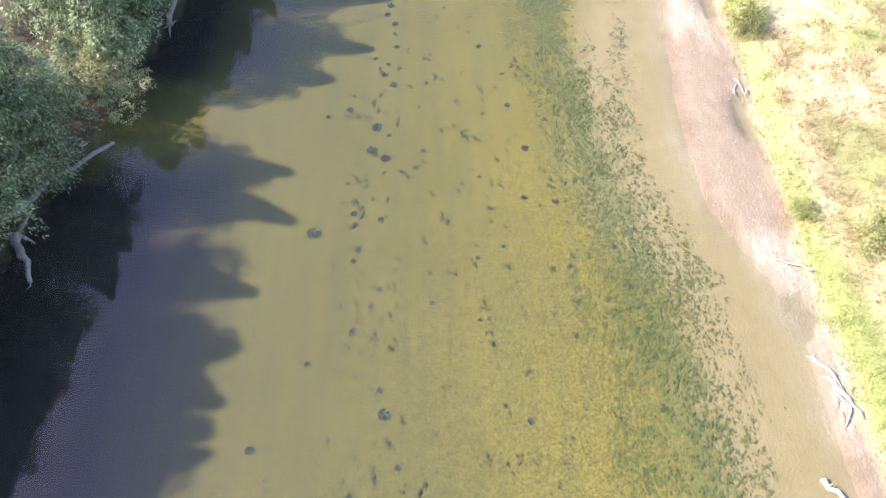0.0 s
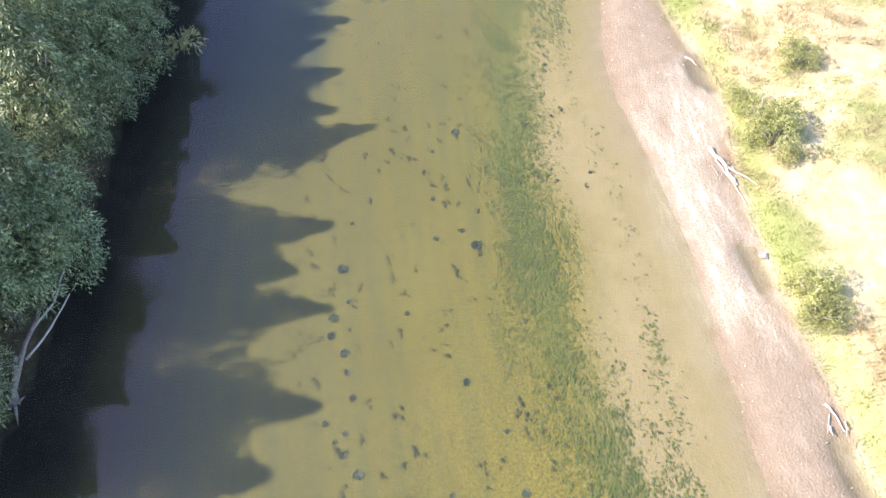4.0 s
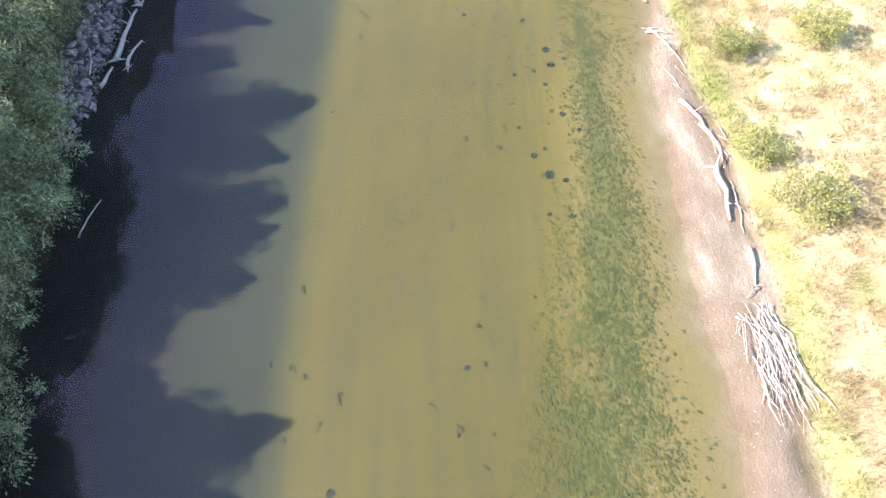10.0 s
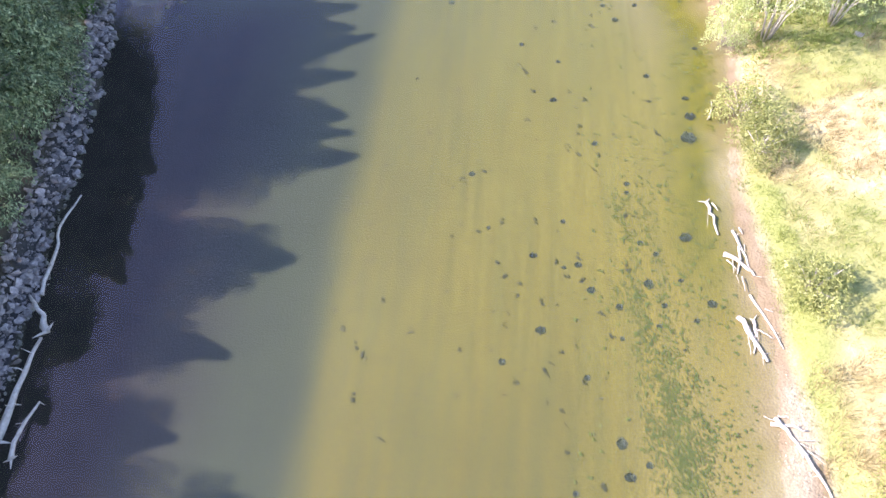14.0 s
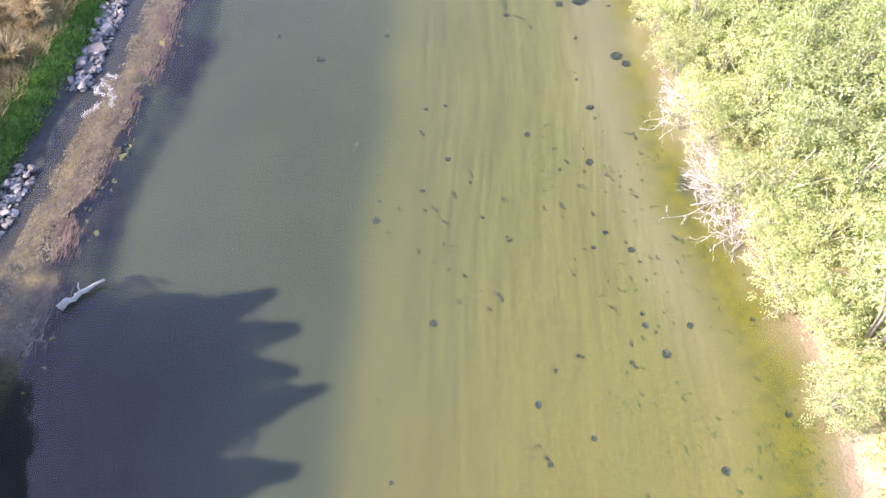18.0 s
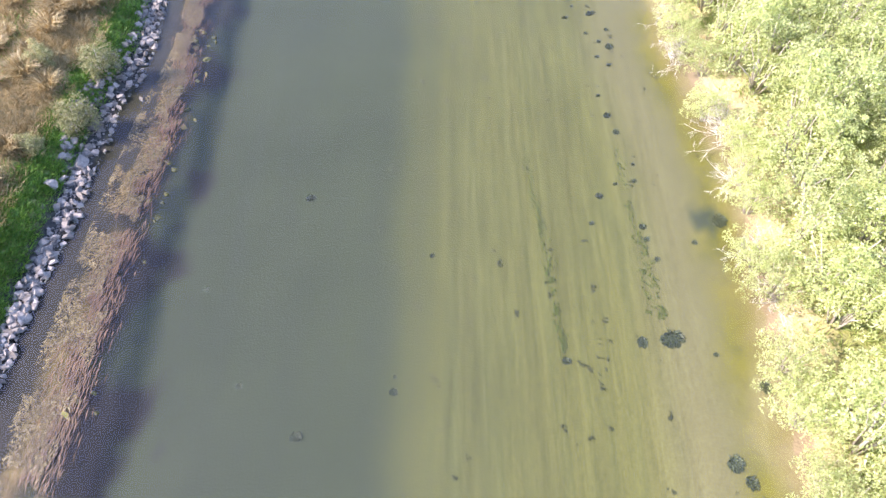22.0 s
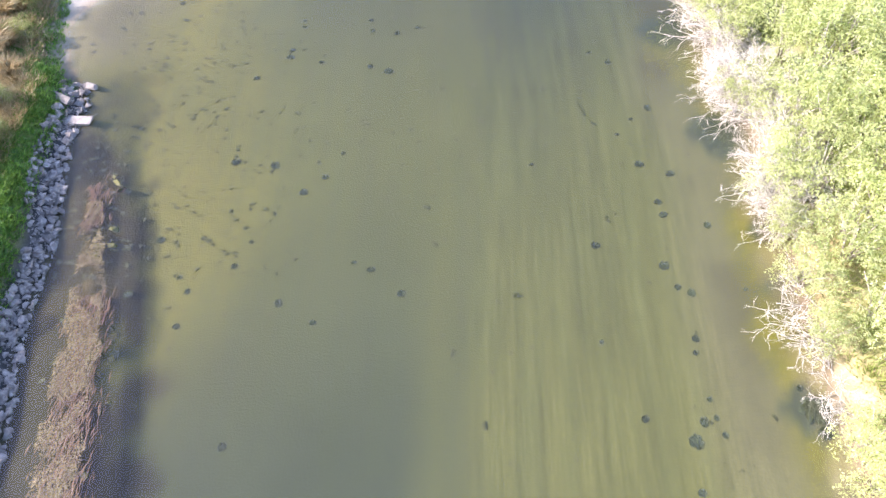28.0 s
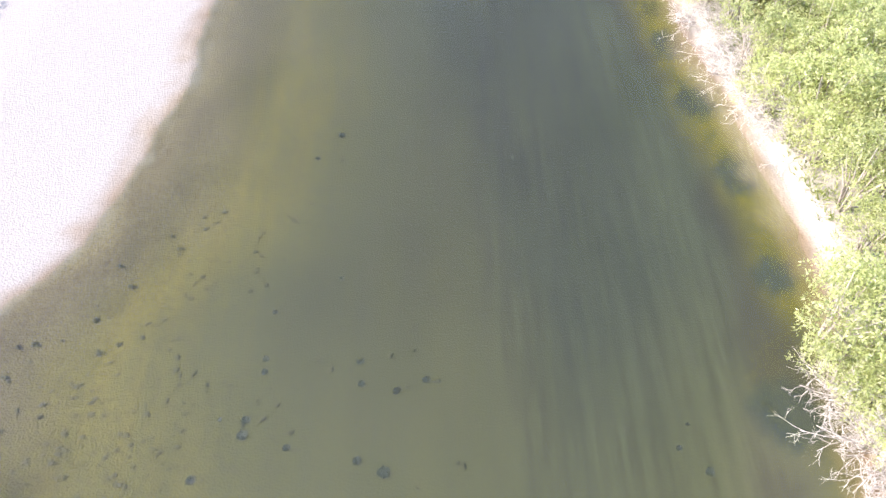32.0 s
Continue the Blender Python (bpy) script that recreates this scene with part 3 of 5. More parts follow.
def stone_material(name, dark, light, spread=0.5):
    s = Shade(name, 0.85, 0.3)
    p = s.coord()
    c = s.ramp(s.grain(p, 5, 5, 0.7), (0.3, dark), (0.7, light))
    v = s.math("ADD", s.math("MULTIPLY", s.math("FRACT", s.math("ADD", s.chance(), s.island())), spread), 1 - spread / 2)
    n = s.t.nodes.new("ShaderNodeHueSaturation")
    s.put(n.inputs["Value"], v)
    s.put(n.inputs["Color"], c)
    s.base(n.outputs[0])
    s.bump(s.grain(p, 22, 5, 0.7), 0.5, 0.03)
    return s.mat


WILLOW = leaf_material("willow_leaf", (0.055, 0.095, 0.040), (0.235, 0.305, 0.138), (0.50, 0.545, 0.285), 0.28)
PALE_WILLOW = leaf_material("pale_willow_leaf", (0.22, 0.23, 0.09), (0.44, 0.43, 0.20), (0.62, 0.60, 0.33), 0.4)
SHRUB = leaf_material("shrub_leaf", (0.32, 0.385, 0.12), (0.56, 0.605, 0.26), (0.72, 0.725, 0.44), 0.42, 0.3)
BUSH = leaf_material("bush_leaf", (0.20, 0.225, 0.062), (0.34, 0.355, 0.118), (0.48, 0.47, 0.20), 0.35)
STRAW = leaf_material("dry_grass_blade", (0.27, 0.21, 0.095), (0.39, 0.315, 0.155), (0.50, 0.42, 0.235), 0.2, 0.2)
GREEN_BLADE = leaf_material("green_grass_blade", (0.15, 0.20, 0.04), (0.26, 0.31, 0.075), (0.38, 0.41, 0.13), 0.25, 0.2)
HERB = leaf_material("herb_leaf", (0.06, 0.145, 0.020), (0.145, 0.285, 0.04), (0.27, 0.44, 0.065), 0.3, 0.2)
TUSSOCK = leaf_material("tussock_blade", (0.25, 0.18, 0.08), (0.47, 0.36, 0.18), (0.64, 0.53, 0.32), 0.25, 0.4)
WEED = leaf_material("water_weed", (0.078, 0.098, 0.021), (0.104, 0.120, 0.026), (0.138, 0.142, 0.033), 0.1, 0.3)
CLUMP = leaf_material("weed_clump_leaf", (0.050, 0.058, 0.036), (0.064, 0.072, 0.042), (0.082, 0.090, 0.050), 0.1, 0.4)
# paler copy of the weed fleck colour, so these tufts stand out less
FLECK_PALE = leaf_material("pale_weed_fleck", (0.056, 0.056, 0.023), (0.076, 0.073, 0.028), (0.100, 0.093, 0.035), 0.1, 0.3)
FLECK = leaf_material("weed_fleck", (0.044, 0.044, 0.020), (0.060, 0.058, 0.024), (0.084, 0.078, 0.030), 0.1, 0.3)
ALGAE = leaf_material("brown_algae", (0.085, 0.055, 0.024), (0.200, 0.140, 0.062), (0.35, 0.265, 0.140), 0.1, 0.2)
BARK = wood_material("willow_bark", (0.07, 0.058, 0.045), (0.20, 0.175, 0.145))
DRIFT = wood_material("bleached_wood", (0.32, 0.28, 0.23), (0.60, 0.55, 0.48))
GREY_WOOD = wood_material("grey_wood", (0.15, 0.13, 0.11), (0.31, 0.28, 0.24))
BRANCH = wood_material("bleached_branch", (0.50, 0.46, 0.40), (0.74, 0.70, 0.63))
ROCK = stone_material("river_rock", (0.140, 0.122, 0.112), (0.350, 0.312, 0.288), 0.8)
PEBBLE = stone_material("pebble", (0.20, 0.18, 0.13), (0.40, 0.365, 0.28), 0.7)


# ---- willow trees of the left bank ----
def crown_sprays(rng, lobes, per, count, length, leaf, wide, droop, face=None):
    """Drooping leafy sprays round the lobes (centre, radius), as an array of leaves."""
    out = []
    for c, r in lobes:
        n = int(per * r * r)
        d = unit(rng.normal(size=(n, 3)) + (0, 0, 0.35))
        start = np.array(c) + d * r * rng.uniform(0.35, 0.95, (n, 1)) * (1, 1, 0.85)
        ln = length * rng.uniform(0.6, 1.3, (n, 1))
        way = unit(d + rng.normal(size=(n, 3)) * 0.35 + (0, 0, 0.1))
        for k in range(count):
            s = (k + rng.rand(n, 1)) / count
            at = start + way * ln * s + np.array((0, 0, -1)) * droop * ln * s * s
            dirn = unit(way + np.array((0, 0, -1)) * 2 * droop * s + rng.normal(size=(n, 3)) * 0.45)
            out.append(leaves(rng, at, dirn, leaf * rng.uniform(0.7, 1.3, n), wide * rng.uniform(0.7, 1.3, n),
                              None if face is None else np.array(face) + rng.normal(size=(n, 3)) * 0.55, True))
    return np.concatenate(out)


def crown_tufts(rng, lobes, per, count, size, leaf, wide, fill=0.62, hang=0.35):
    """Leafy tufts that cover the lobes (centre, radius); each is a small dome whose leaves hang outwards."""
    out = []
    for c, r in lobes:
        n = max(9, int(per * r * r))
        d = unit(rng.normal(size=(n, 3)) + (0, 0, 0.3))
        mid = np.array(c) + d * r * rng.uniform(fill, 1.0, (n, 1)) * (1, 1, 0.85)
        big = min(size, 0.75 * r) * rng.uniform(0.55, 1.35, (n, 1))
        for k in range(count):
            e = unit(d * 0.55 + rng.normal(size=(n, 3)) * 0.75 + (0, 0, 0.25))
            reach = rng.uniform(0.3, 1.0, (n, 1)) ** 0.6
            at = mid + e * big * reach * (1, 1, 0.8) + np.array((0, 0, -1)) * big * hang * reach * reach
            way = e * 0.8 + rng.normal(size=(n, 3)) * 0.45 + (0, 0, -hang)
            out.append(leaves(rng, at, way, leaf * rng.uniform(0.7, 1.3, n), wide * rng.uniform(0.7, 1.3, n), e + rng.normal(size=(n, 3)) * 0.45, True))
    return np.concatenate(out)


def willow(seed, tall, spread, leaf_mat, lobes_n=15, label="", leaf=0.19, per=11, count=72, size=0.66):
    rng = np.random.RandomState(seed)
    root = thing("willow_tree", Matrix.Identity(4), label or "grey-green willow tree leaning from the wooded bank", "tree", "willows on the wooded bank")
    stems = ([], [])
    limbs = ([], [])
    lobes = []
    fork = []
    for k in range(3):
        a = 2.1 * k + rng.rand()
        lean = spread * (0.25 + 0.2 * rng.rand())
        pts = [(0.25 * math.cos(a) * s + math.cos(a) * lean * s ** 1.5, 0.25 * math.sin(a) * s + math.sin(a) * lean * s ** 1.5, tall * 0.78 * s) for s in (0, 0.15, 0.35, 0.6, 0.8, 1)]
        pts[0] = (pts[0][0], pts[0][1], -0.8)
        tube(stems, pts, [0.26, 0.21, 0.17, 0.12, 0.07, 0.03], 7, seed)
        fork.append(pts)
    for k in range(lobes_n):
        h = 0.14 + 0.68 * (k + 0.5) / lobes_n
        a = 2.4 * k + rng.rand() * 0.8
        rad = spread * math.sin(math.pi * min(1, (h * 0.88 + 0.1)) ** 0.85) * (0.62 + 0.25 * rng.rand()) * (1.15 - 0.62 * h)
        c = (rad * math.cos(a), rad * math.sin(a), tall * h)
        r = spread * (0.40 - 0.25 * h) * (0.8 + 0.45 * rng.rand())
        lobes.append((c, r))
        stem = fork[k % 3]
        s = stem[min(4, 1 + int(h * 4.2))]
        m = tuple(0.5 * (s[i] + c[i]) + (0.25 if i == 2 else 0) for i in range(3))
        tube(limbs, [s, m, c], [0.09, 0.055, 0.015], 5)
    for k in range(4):
        lobes.insert(k, ((rng.normal() * 0.4, rng.normal() * 0.4, tall * (0.3 + 0.15 * k)), spread * 0.45))
    tip = rng.normal(size=2) * 0.5
    for k in range(6):
        u = k / 5
        lobes.append(((tip[0] * u, tip[1] * u, tall * (0.78 + 0.22 * u)), spread * (0.27 - 0.215 * u)))
    part("trunk", solid("trunk", stems, BARK), root)
    part("branchwork", solid("branchwork", limbs, BARK), root)
    half = len(lobes) // 2
    part("lower_crown", quads("lower_crown", crown_tufts(rng, lobes[:half], per, count, size, leaf, leaf * 0.36, 0.7, 0.7), leaf_mat), root)
    part("upper_crown", quads("upper_crown", crown_tufts(rng, lobes[half:], per, count, size, leaf, leaf * 0.36, 0.7, 0.7), leaf_mat), root)
    return root


# placed and sized from the shade they cast; some added only to fill it
WILLOWS = ((-7, -28.2, 11.6), (-3, -27.7, 11.6), (-1, -27.4, 11.4), (2, -26.8, 11.4), (3.6, -26.4, 11), (5, -26.1, 10.6), (7, -25.6, 10.9), (8.5, -25.3, 10.8), (10.3, -24.8, 10.5), (12, -24.4, 10.4),
           (13.8, -24, 10.3), (15.5, -23.6, 10.4), (19, -22.8, 9.7), (23.5, -21.6, 9.7), (33.2, -18.9, 9.1), (36, -18.1, 9.7), (40.5, -16.9, 9.4), (43, -16.3, 8.4), (45, -15.8, 9.2), (51, -14.8, 10.5),
           (53.5, -14.4, 9), (56, -14.1, 9.2), (58.5, -13.8, 8.6), (61, -13.5, 9.4), (64.5, -13.1, 9.6), (66.8, -12.9, 8), (69.7, -12.7, 9.1), (73.6, -12.4, 3.2), (77.8, -11.9, 8.2), (80.2, -11.5, 8.4),
           (82.5, -11, 8.8), (86, -10.6, 8.8), (89.5, -11.6, 10.2), (94, -10.7, 5.9), (98, -9.8, 6.8), (102.8, -9.3, 9.3), (109.5, -8.5, 11), (111.3, -8.4, 10.4), (113, -8.1, 10.7), (116, -7.9, 10.6),
           (119, -7.8, 11.6), (121, -7.8, 11), (122.5, -7.9, 11.2), (124.2, -8.2, 10.8), (25.8, -21.2, 8.7))
MODELS = [willow(11, 9.0, 3.3, WILLOW, 16), willow(12, 9.0, 3.0, WILLOW, 15), willow(13, 9.0, 3.5, WILLOW, 17)]
rng = np.random.RandomState(3)
for k, (y, x, h) in enumerate(WILLOWS):
    s = h / 9.0
    m = pose(x, y, ground_z(x, y), 0, 0, 137 * k) @ Matrix.Diagonal((0.4 + 0.6 * s, 0.4 + 0.6 * s, s, 1))
    if k < 3:
        MODELS[k].matrix_basis = m
    else:
        copy_thing(MODELS[k % 3], Matrix(m) @ Matrix.Diagonal([1 / v for v in MODELS[k % 3].scale] + [1]))
# back row, largely out of view, added to fill the shade on the water
BACK = willow(14, 8.0, 3.4, WILLOW, 15, "added grey-green willow tree behind the first row, filling its shade", 0.30, 9, 30, 0.7)
for k in range(24):
    y = -6 + 5.3 * k
    if 22 < y < 34:
        continue
    x = float(line(LEFT_WATER, y)) - 5.4 - 1.5 * rng.rand()
    s = (0.74 if 86 < y < 106 else 0.9) + 0.12 * rng.rand()
    m = pose(x, y, ground_z(x, y), 0, 0, 71 * k) @ Matrix.Scale(s, 4)
    if k == 0:
        BACK.matrix_basis = m
    else:
        copy_thing(BACK, m @ Matrix.Diagonal([1 / v for v in BACK.scale] + [1]))
LOW = [willow(24 + k, 6.4, 2.7, WILLOW, 13, "low dense willow with drooping boughs over the water", 0.15, 24, 32, 0.38) for k in range(2)]
y, k = 1.0, 0
while y < 121:
    off = float(np.interp(y, (0, 36, 42, 62, 70, 76, 84, 93, 104, 121), (-1.5, -1.0, -0.9, 0.0, 0.2, -0.9, -1.4, -3.0, -3.0, -2.6)))
    x = float(line(LEFT_WATER, y)) + off - 0.6 * rng.rand()
    s = 0.8 + 0.4 * rng.rand()
    if 19.5 < y < 28:
        x -= 0.9
    if 34.5 < y < 42:
        x -= 0.7
    if y > 0:
        m = pose(x, y, ground_z(x, y) - 0.1, 0, 0, 93 * k) @ Matrix.Diagonal((s, s, s * (0.58 + 0.25 * rng.rand()), 1))
        if k < 2:
            LOW[k].matrix_basis = m
        else:
            copy_thing(LOW[k % 2], m @ Matrix.Diagonal([1 / v for v in LOW[k % 2].scale] + [1]))
        k += 1
    y += 3.3 + 0.9 * rng.rand()
pale = willow(17, 7.5, 3.0, PALE_WILLOW, 12, "small sunlit yellow-green willow beside a fallen log", 0.14, 26, 30, 0.36)
pale.matrix_basis = pose(-18.9, 29.8, ground_z(-18.9, 29.8)) @ Matrix.Diagonal((1, 1, 0.48, 1))


def leaning_branch(points, label):
    """A thin branch that reaches over the water with leafy sprays towards its tip."""
    rng = np.random.RandomState(77)
    o = Vector(points[0])
    root = thing("willow_sapling", pose(*points[0]), label, "sapling")
    pts = [Vector(p) - o for p in points]
    out = ([], [])
    tube(out, pts, [0.09 * (1 - 0.8 * k / (len(pts) - 1)) for k in range(len(pts))], 6)
    part("stem", solid("stem", out, BARK), root)
    lobes = [(tuple(pts[1].lerp(pts[-1], s)), 0.32 + 0.25 * s) for s in (0.0, 0.2, 0.4, 0.55, 0.7, 0.85, 1.0)]
    part("foliage", quads("foliage", crown_sprays(rng, lobes, 130, 5, 0.4, 0.24, 0.09, 0.2), PALE_WILLOW), root)
    return root


# an overhanging tree branch, built as a separate thing with its own stem
leaning_branch(((-14.6, 55.2, 0.6), (-12.4, 55.9, 1.5), (-10.4, 56.3, 1.8), (-8.7, 56.8, 1.8)), "sunlit green willow branch reaching over the dark water")


# ---- shrubs of the right bank ----
def shrub(seed, tall, wide, leaf_mat, label, category="shrub", group="", leaf=0.115, per=84, low=True):
    rng = np.random.RandomState(seed)
    root = thing("willow_shrub", Matrix.Identity(4), label, category, group)
    stems = ([], [])
    lobes = []
    for k in range(9):
        a = 2.4 * k + rng.rand()
        r = wide * (0.62 * rng.rand() ** 0.5 + 0.1)
        top = (r * math.cos(a), r * math.sin(a), tall * (0.55 + 0.38 * rng.rand()) * (1 - 0.35 * (r / wide) ** 2))
        tube(stems, [(0.1 * math.cos(a), 0.1 * math.sin(a), -0.3), (top[0] * 0.4, top[1] * 0.4, top[2] * 0.5), top], [0.05, 0.035, 0.012], 5)
        lobes.append((top, wide * (0.36 + 0.14 * rng.rand())))
        if low:
            lobes.append(((top[0] * 1.12, top[1] * 1.12, top[2] * 0.5), wide * 0.34))
    part("branchwork", solid("branchwork", stems, DRIFT), root)
    part("foliage", quads("foliage", crown_tufts(rng, lobes, per / 4, 24, 0.30, leaf, leaf * 0.5), leaf_mat), root)
    return root


THICKET = [shrub(31 + k, 3.6 + 0.4 * k, 2.1, SHRUB, "sunlit yellow-green willow shrub in the bank thicket", "shrub", "bank thicket", low=k == 0) for k in range(3)]
spots = []
rng = np.random.RandomState(8)
y = 110.5
while y < 252:
    edge = float(line(RIGHT_WATER, y))
    reach = 5.5 + 6.0 * min(1, max(0, (y - 108) / 14))
    x = edge - 0.2 + 0.7 * rng.rand() + 2.2 * float(smooth(204, 208, y)) + 1.2 * float(smooth(186, 190, y) * smooth(202, 199, y))
    while x < edge + reach:
        bare = float(hum(x, y, 9.0, 61)) < 0.06 and x > edge + 4
        if not bare and not (x < edge + 2 and float(hum(0, y, 4.0, 62)) < 0.16):
            spots.append((x + rng.normal() * 0.3, y + rng.normal() * 0.5, x - edge))
        x += 2.1 + 1.0 * rng.rand() + 0.05 * (x - edge)
    y += 2.5
spots += [(51.4, 201.6, 2.6), (51.9, 203.6, 2.3), (53.0, 202.4, 3.0)]
used = set()
for x, y, d in spots:
    s = (0.95 + 0.4 * rng.rand()) * (0.66 + 0.40 * min(1, d / 2.5))
    m = pose(x, y, ground_z(x, y) - 0.05, 0, 0, 360 * rng.rand()) @ Matrix.Diagonal((s, s, s * (0.8 + 0.4 * rng.rand()), 1))
    k = 0 if d < 2.2 else 1 + rng.randint(2)
    if k not in used:
        used.add(k)
        THICKET[k].matrix_basis = m
    else:
        copy_thing(THICKET[k], m @ Matrix.Diagonal([1 / v for v in THICKET[k].scale] + [1]))

BUSHES = ((18.8, 34.3, 1.0), (20.6, 17.6, 1.1), (17.8, 19.8, 0.6), (21.2, 44.4, 1.2), (18.6, 33.2, 0.9), (21.2, 43.0, 1.25), (20.9, 46.6, 0.7),
          (26.2, 77.1, 1.15), (26.9, 73.3, 1.4), (31.6, 71.0, 1.55), (27.2, 63.8, 1.2), (28.7, 93.2, 1.35), (28.2, 84.6, 1.15), (30.5, 104.6, 1.35),
          (30.2, 101.7, 1.3), (25.0, 48.4, 1.0), (32.5, 64, 1.1), (33, 84, 1.2), (29.5, 55, 0.8))
bush_model = shrub(41, 2.0, 1.3, BUSH, "rounded olive-green bush on the dry meadow", "bush", "meadow bushes", 0.11, 130)
bush_model.name = "meadow_bush"
for k, (x, y, s) in enumerate(BUSHES):
    m = pose(x, y, ground_z(x, y) - 0.1, 0, 0, 77 * k) @ Matrix.Diagonal((s, s, 0.85 * s, 1))
    if k == 0:
        bush_model.matrix_basis = m
    else:
        copy_thing(bush_model, m @ Matrix.Diagonal([1 / v for v in bush_model.scale] + [1]))


# ---- grass and herbs ----
def blades(rng, x, y, n, tall, wide, lean, way=(0.0, 0.0)):
    """n blades round each spot, as leaves that rise and lean."""
    x, y = np.repeat(x, n), np.repeat(y, n)
    m = len(x)
    r, a = 0.36 * np.sqrt(rng.rand(m)), rng.rand(m) * 2 * np.pi
    px, py = x + r * np.cos(a), y + r * np.sin(a)
    at = np.column_stack([px, py, height(px, py) - 0.02])
    d = np.column_stack([lean * np.cos(a) + way[0], lean * np.sin(a) + way[1], np.ones(m)]) + rng.normal(size=(m, 3)) * 0.2
    return leaves(rng, at, d, tall * rng.uniform(0.5, 1.3, m), wide, None, True)


rng = np.random.RandomState(21)
n = 10500
gy = rng.uniform(-4, 116, n)
gx = np.maximum(np.interp(gy, *zip(*RIGHT_GREEN)), 0) + 0.1 + 27 * rng.rand(n) ** 1.25
keep = rough(gx, gy, 6, 71) + 0.25 * hum(gx, gy, 1.3, 73) > 0.47
edge = gx - np.interp(gy, *zip(*RIGHT_GREEN)) < 1.5
lush = (rough(gx, gy, 7, 75) + 0.12 * (gy > 80) - 0.08 * ((gy > 45) & (gy < 80)) > 0.54) | (edge & (hum(gx, gy, 3, 76) > 0.3))
P = blades(rng, gx[keep & ~lush], gy[keep & ~lush], 26, 0.42, 0.026, 0.7)
tagged(new("dry_grass", quads("dry_grass", P, STRAW)), "straw-coloured dry meadow grass in tufts", "grass", kind="stuff")
P = blades(rng, gx[lush], gy[lush], 26, 0.30, 0.024, 0.9)
tagged(new("green_grass", quads("green_grass", P, GREEN_BLADE)), "yellow-green grass along the gravel bar", "grass", kind="stuff")

n = 7000
uy = rng.uniform(108, 252, n)
ux = np.interp(uy, *zip(*RIGHT_WATER)) + 1.3 + 15 * rng.rand(n)
P = blades(rng, ux, uy, 16, 0.55, 0.045, 0.9)
tagged(new("thicket_undergrowth", quads("thicket_undergrowth", P, GREEN_BLADE)), "yellow-green grass growing between the thicket shrubs", "grass", kind="stuff")

n = 4800
hy = rng.uniform(121, 226, n)
hx = np.where(hy < 207, np.interp(hy, *zip(*LEFT_WATER)) - 1.1 - 1.9 * rng.rand(n) ** 1.2, 9.8 - 5 * rng.rand(n))
P = blades(rng, hx, hy, 20, 0.30, 0.075, 1.2)
tagged(new("bank_herbs", quads("bank_herbs", P, HERB)), "lush green herbs above the riprap stones", "herbs", kind="stuff")


def tussock(seed):
    rng = np.random.RandomState(seed)
    n = 260
    a = rng.rand(n) * 2 * np.pi
    out = rng.uniform(0.3, 1.1, n)
    d = np.column_stack([np.cos(a) * out, np.sin(a) * out, np.ones(n)])
    at = np.column_stack([0.15 * np.cos(a), 0.15 * np.sin(a), np.zeros(n) - 0.05])
    low = leaves(rng, at, d, rng.uniform(0.7, 1.2, n), 0.028)[:, :3]
    d2 = d * (1.3, 1.3, 0.25)
    high = leaves(rng, low[:, 2] - unit(d) * 0.08, d2, rng.uniform(0.4, 0.8, n), 0.03, None, True)
    return np.concatenate([low, high])


TUSSOCKS = [quads("tussock", tussock(51 + k), TUSSOCK) for k in range(3)]
rng = np.random.RandomState(22)
for k in range(220):
    y = 127 + 92 * rng.rand()
    x = (float(line(LEFT_WATER, y)) if y < 206 else 11) - 3.6 - 8 * rng.rand()
    ob = new("grass_tussock", TUSSOCKS[k % 3])
    s = 0.6 + 0.7 * rng.rand()
    ob.matrix_basis = pose(x, y, ground_z(x, y), 0, 0, 360 * rng.rand()) @ Matrix.Diagonal((s, s, s, 1))
    tagged(ob, "straw-coloured arching grass tussock on the grassy bank", "grass tussock", "tussocks on the grassy bank")
for k, (x, y, s) in enumerate(((5.0, 188, 0.8), (4.0, 178, 0.7), (7.6, 203, 0.7), (7.8, 210.5, 0.7), (7.6, 214, 0.8), (7.9, 200, 0.7), (-2.5, 150, 0.8), (5.6, 236, 1.1), (6.0, 231, 1.1), (5.2, 242, 1.2))):
    copy_thing(bush_model, pose(x, y, ground_z(x, y) - 0.1, 0, 0, 60 * k) @ Matrix.Diagonal([s * f / v for f, v in zip((1, 1, 1.1), bush_model.scale)] + [1]))


silver = shrub(43, 1.8, 1.05, PALE_WILLOW, "pale silvery shrub among dry grass above the riprap", "shrub", "silvery shrubs", 0.12, 110)
silver.name = "silvery_shrub"
silver.matrix_basis = pose(5.7, 164.0, ground_z(5.7, 164.0) - 0.1)
for k, (x, y, s) in enumerate(((4.5, 159.8, 1.05), (2.7, 164.4, 0.8), (2.6, 158.0, 0.6), (5.2, 184.5, 0.5), (6.6, 186.2, 0.4), (6.1, 189.0, 0.45), (5.0, 191.5, 0.5), (6.9, 178.4, 0.4), (4.2, 196, 0.7))):
    copy_thing(silver, pose(x, y, ground_z(x, y) - 0.08, 0, 0, 70 * k) @ Matrix.Scale(s, 4))
rng = np.random.RandomState(24)
n = 10500
gy = rng.uniform(124, 224, n)
gx = np.where(gy < 207, np.interp(gy, *zip(*LEFT_WATER)), 11.5) - 2.5 - 13 * rng.rand(n)
keep = rough(gx, gy, 5, 79) > 0.30
P = blades(rng, gx[keep], gy[keep], 19, 0.75, 0.038, 0.8, (0.25, -0.1))
n = 2600
oy = rng.uniform(124, 222, n)
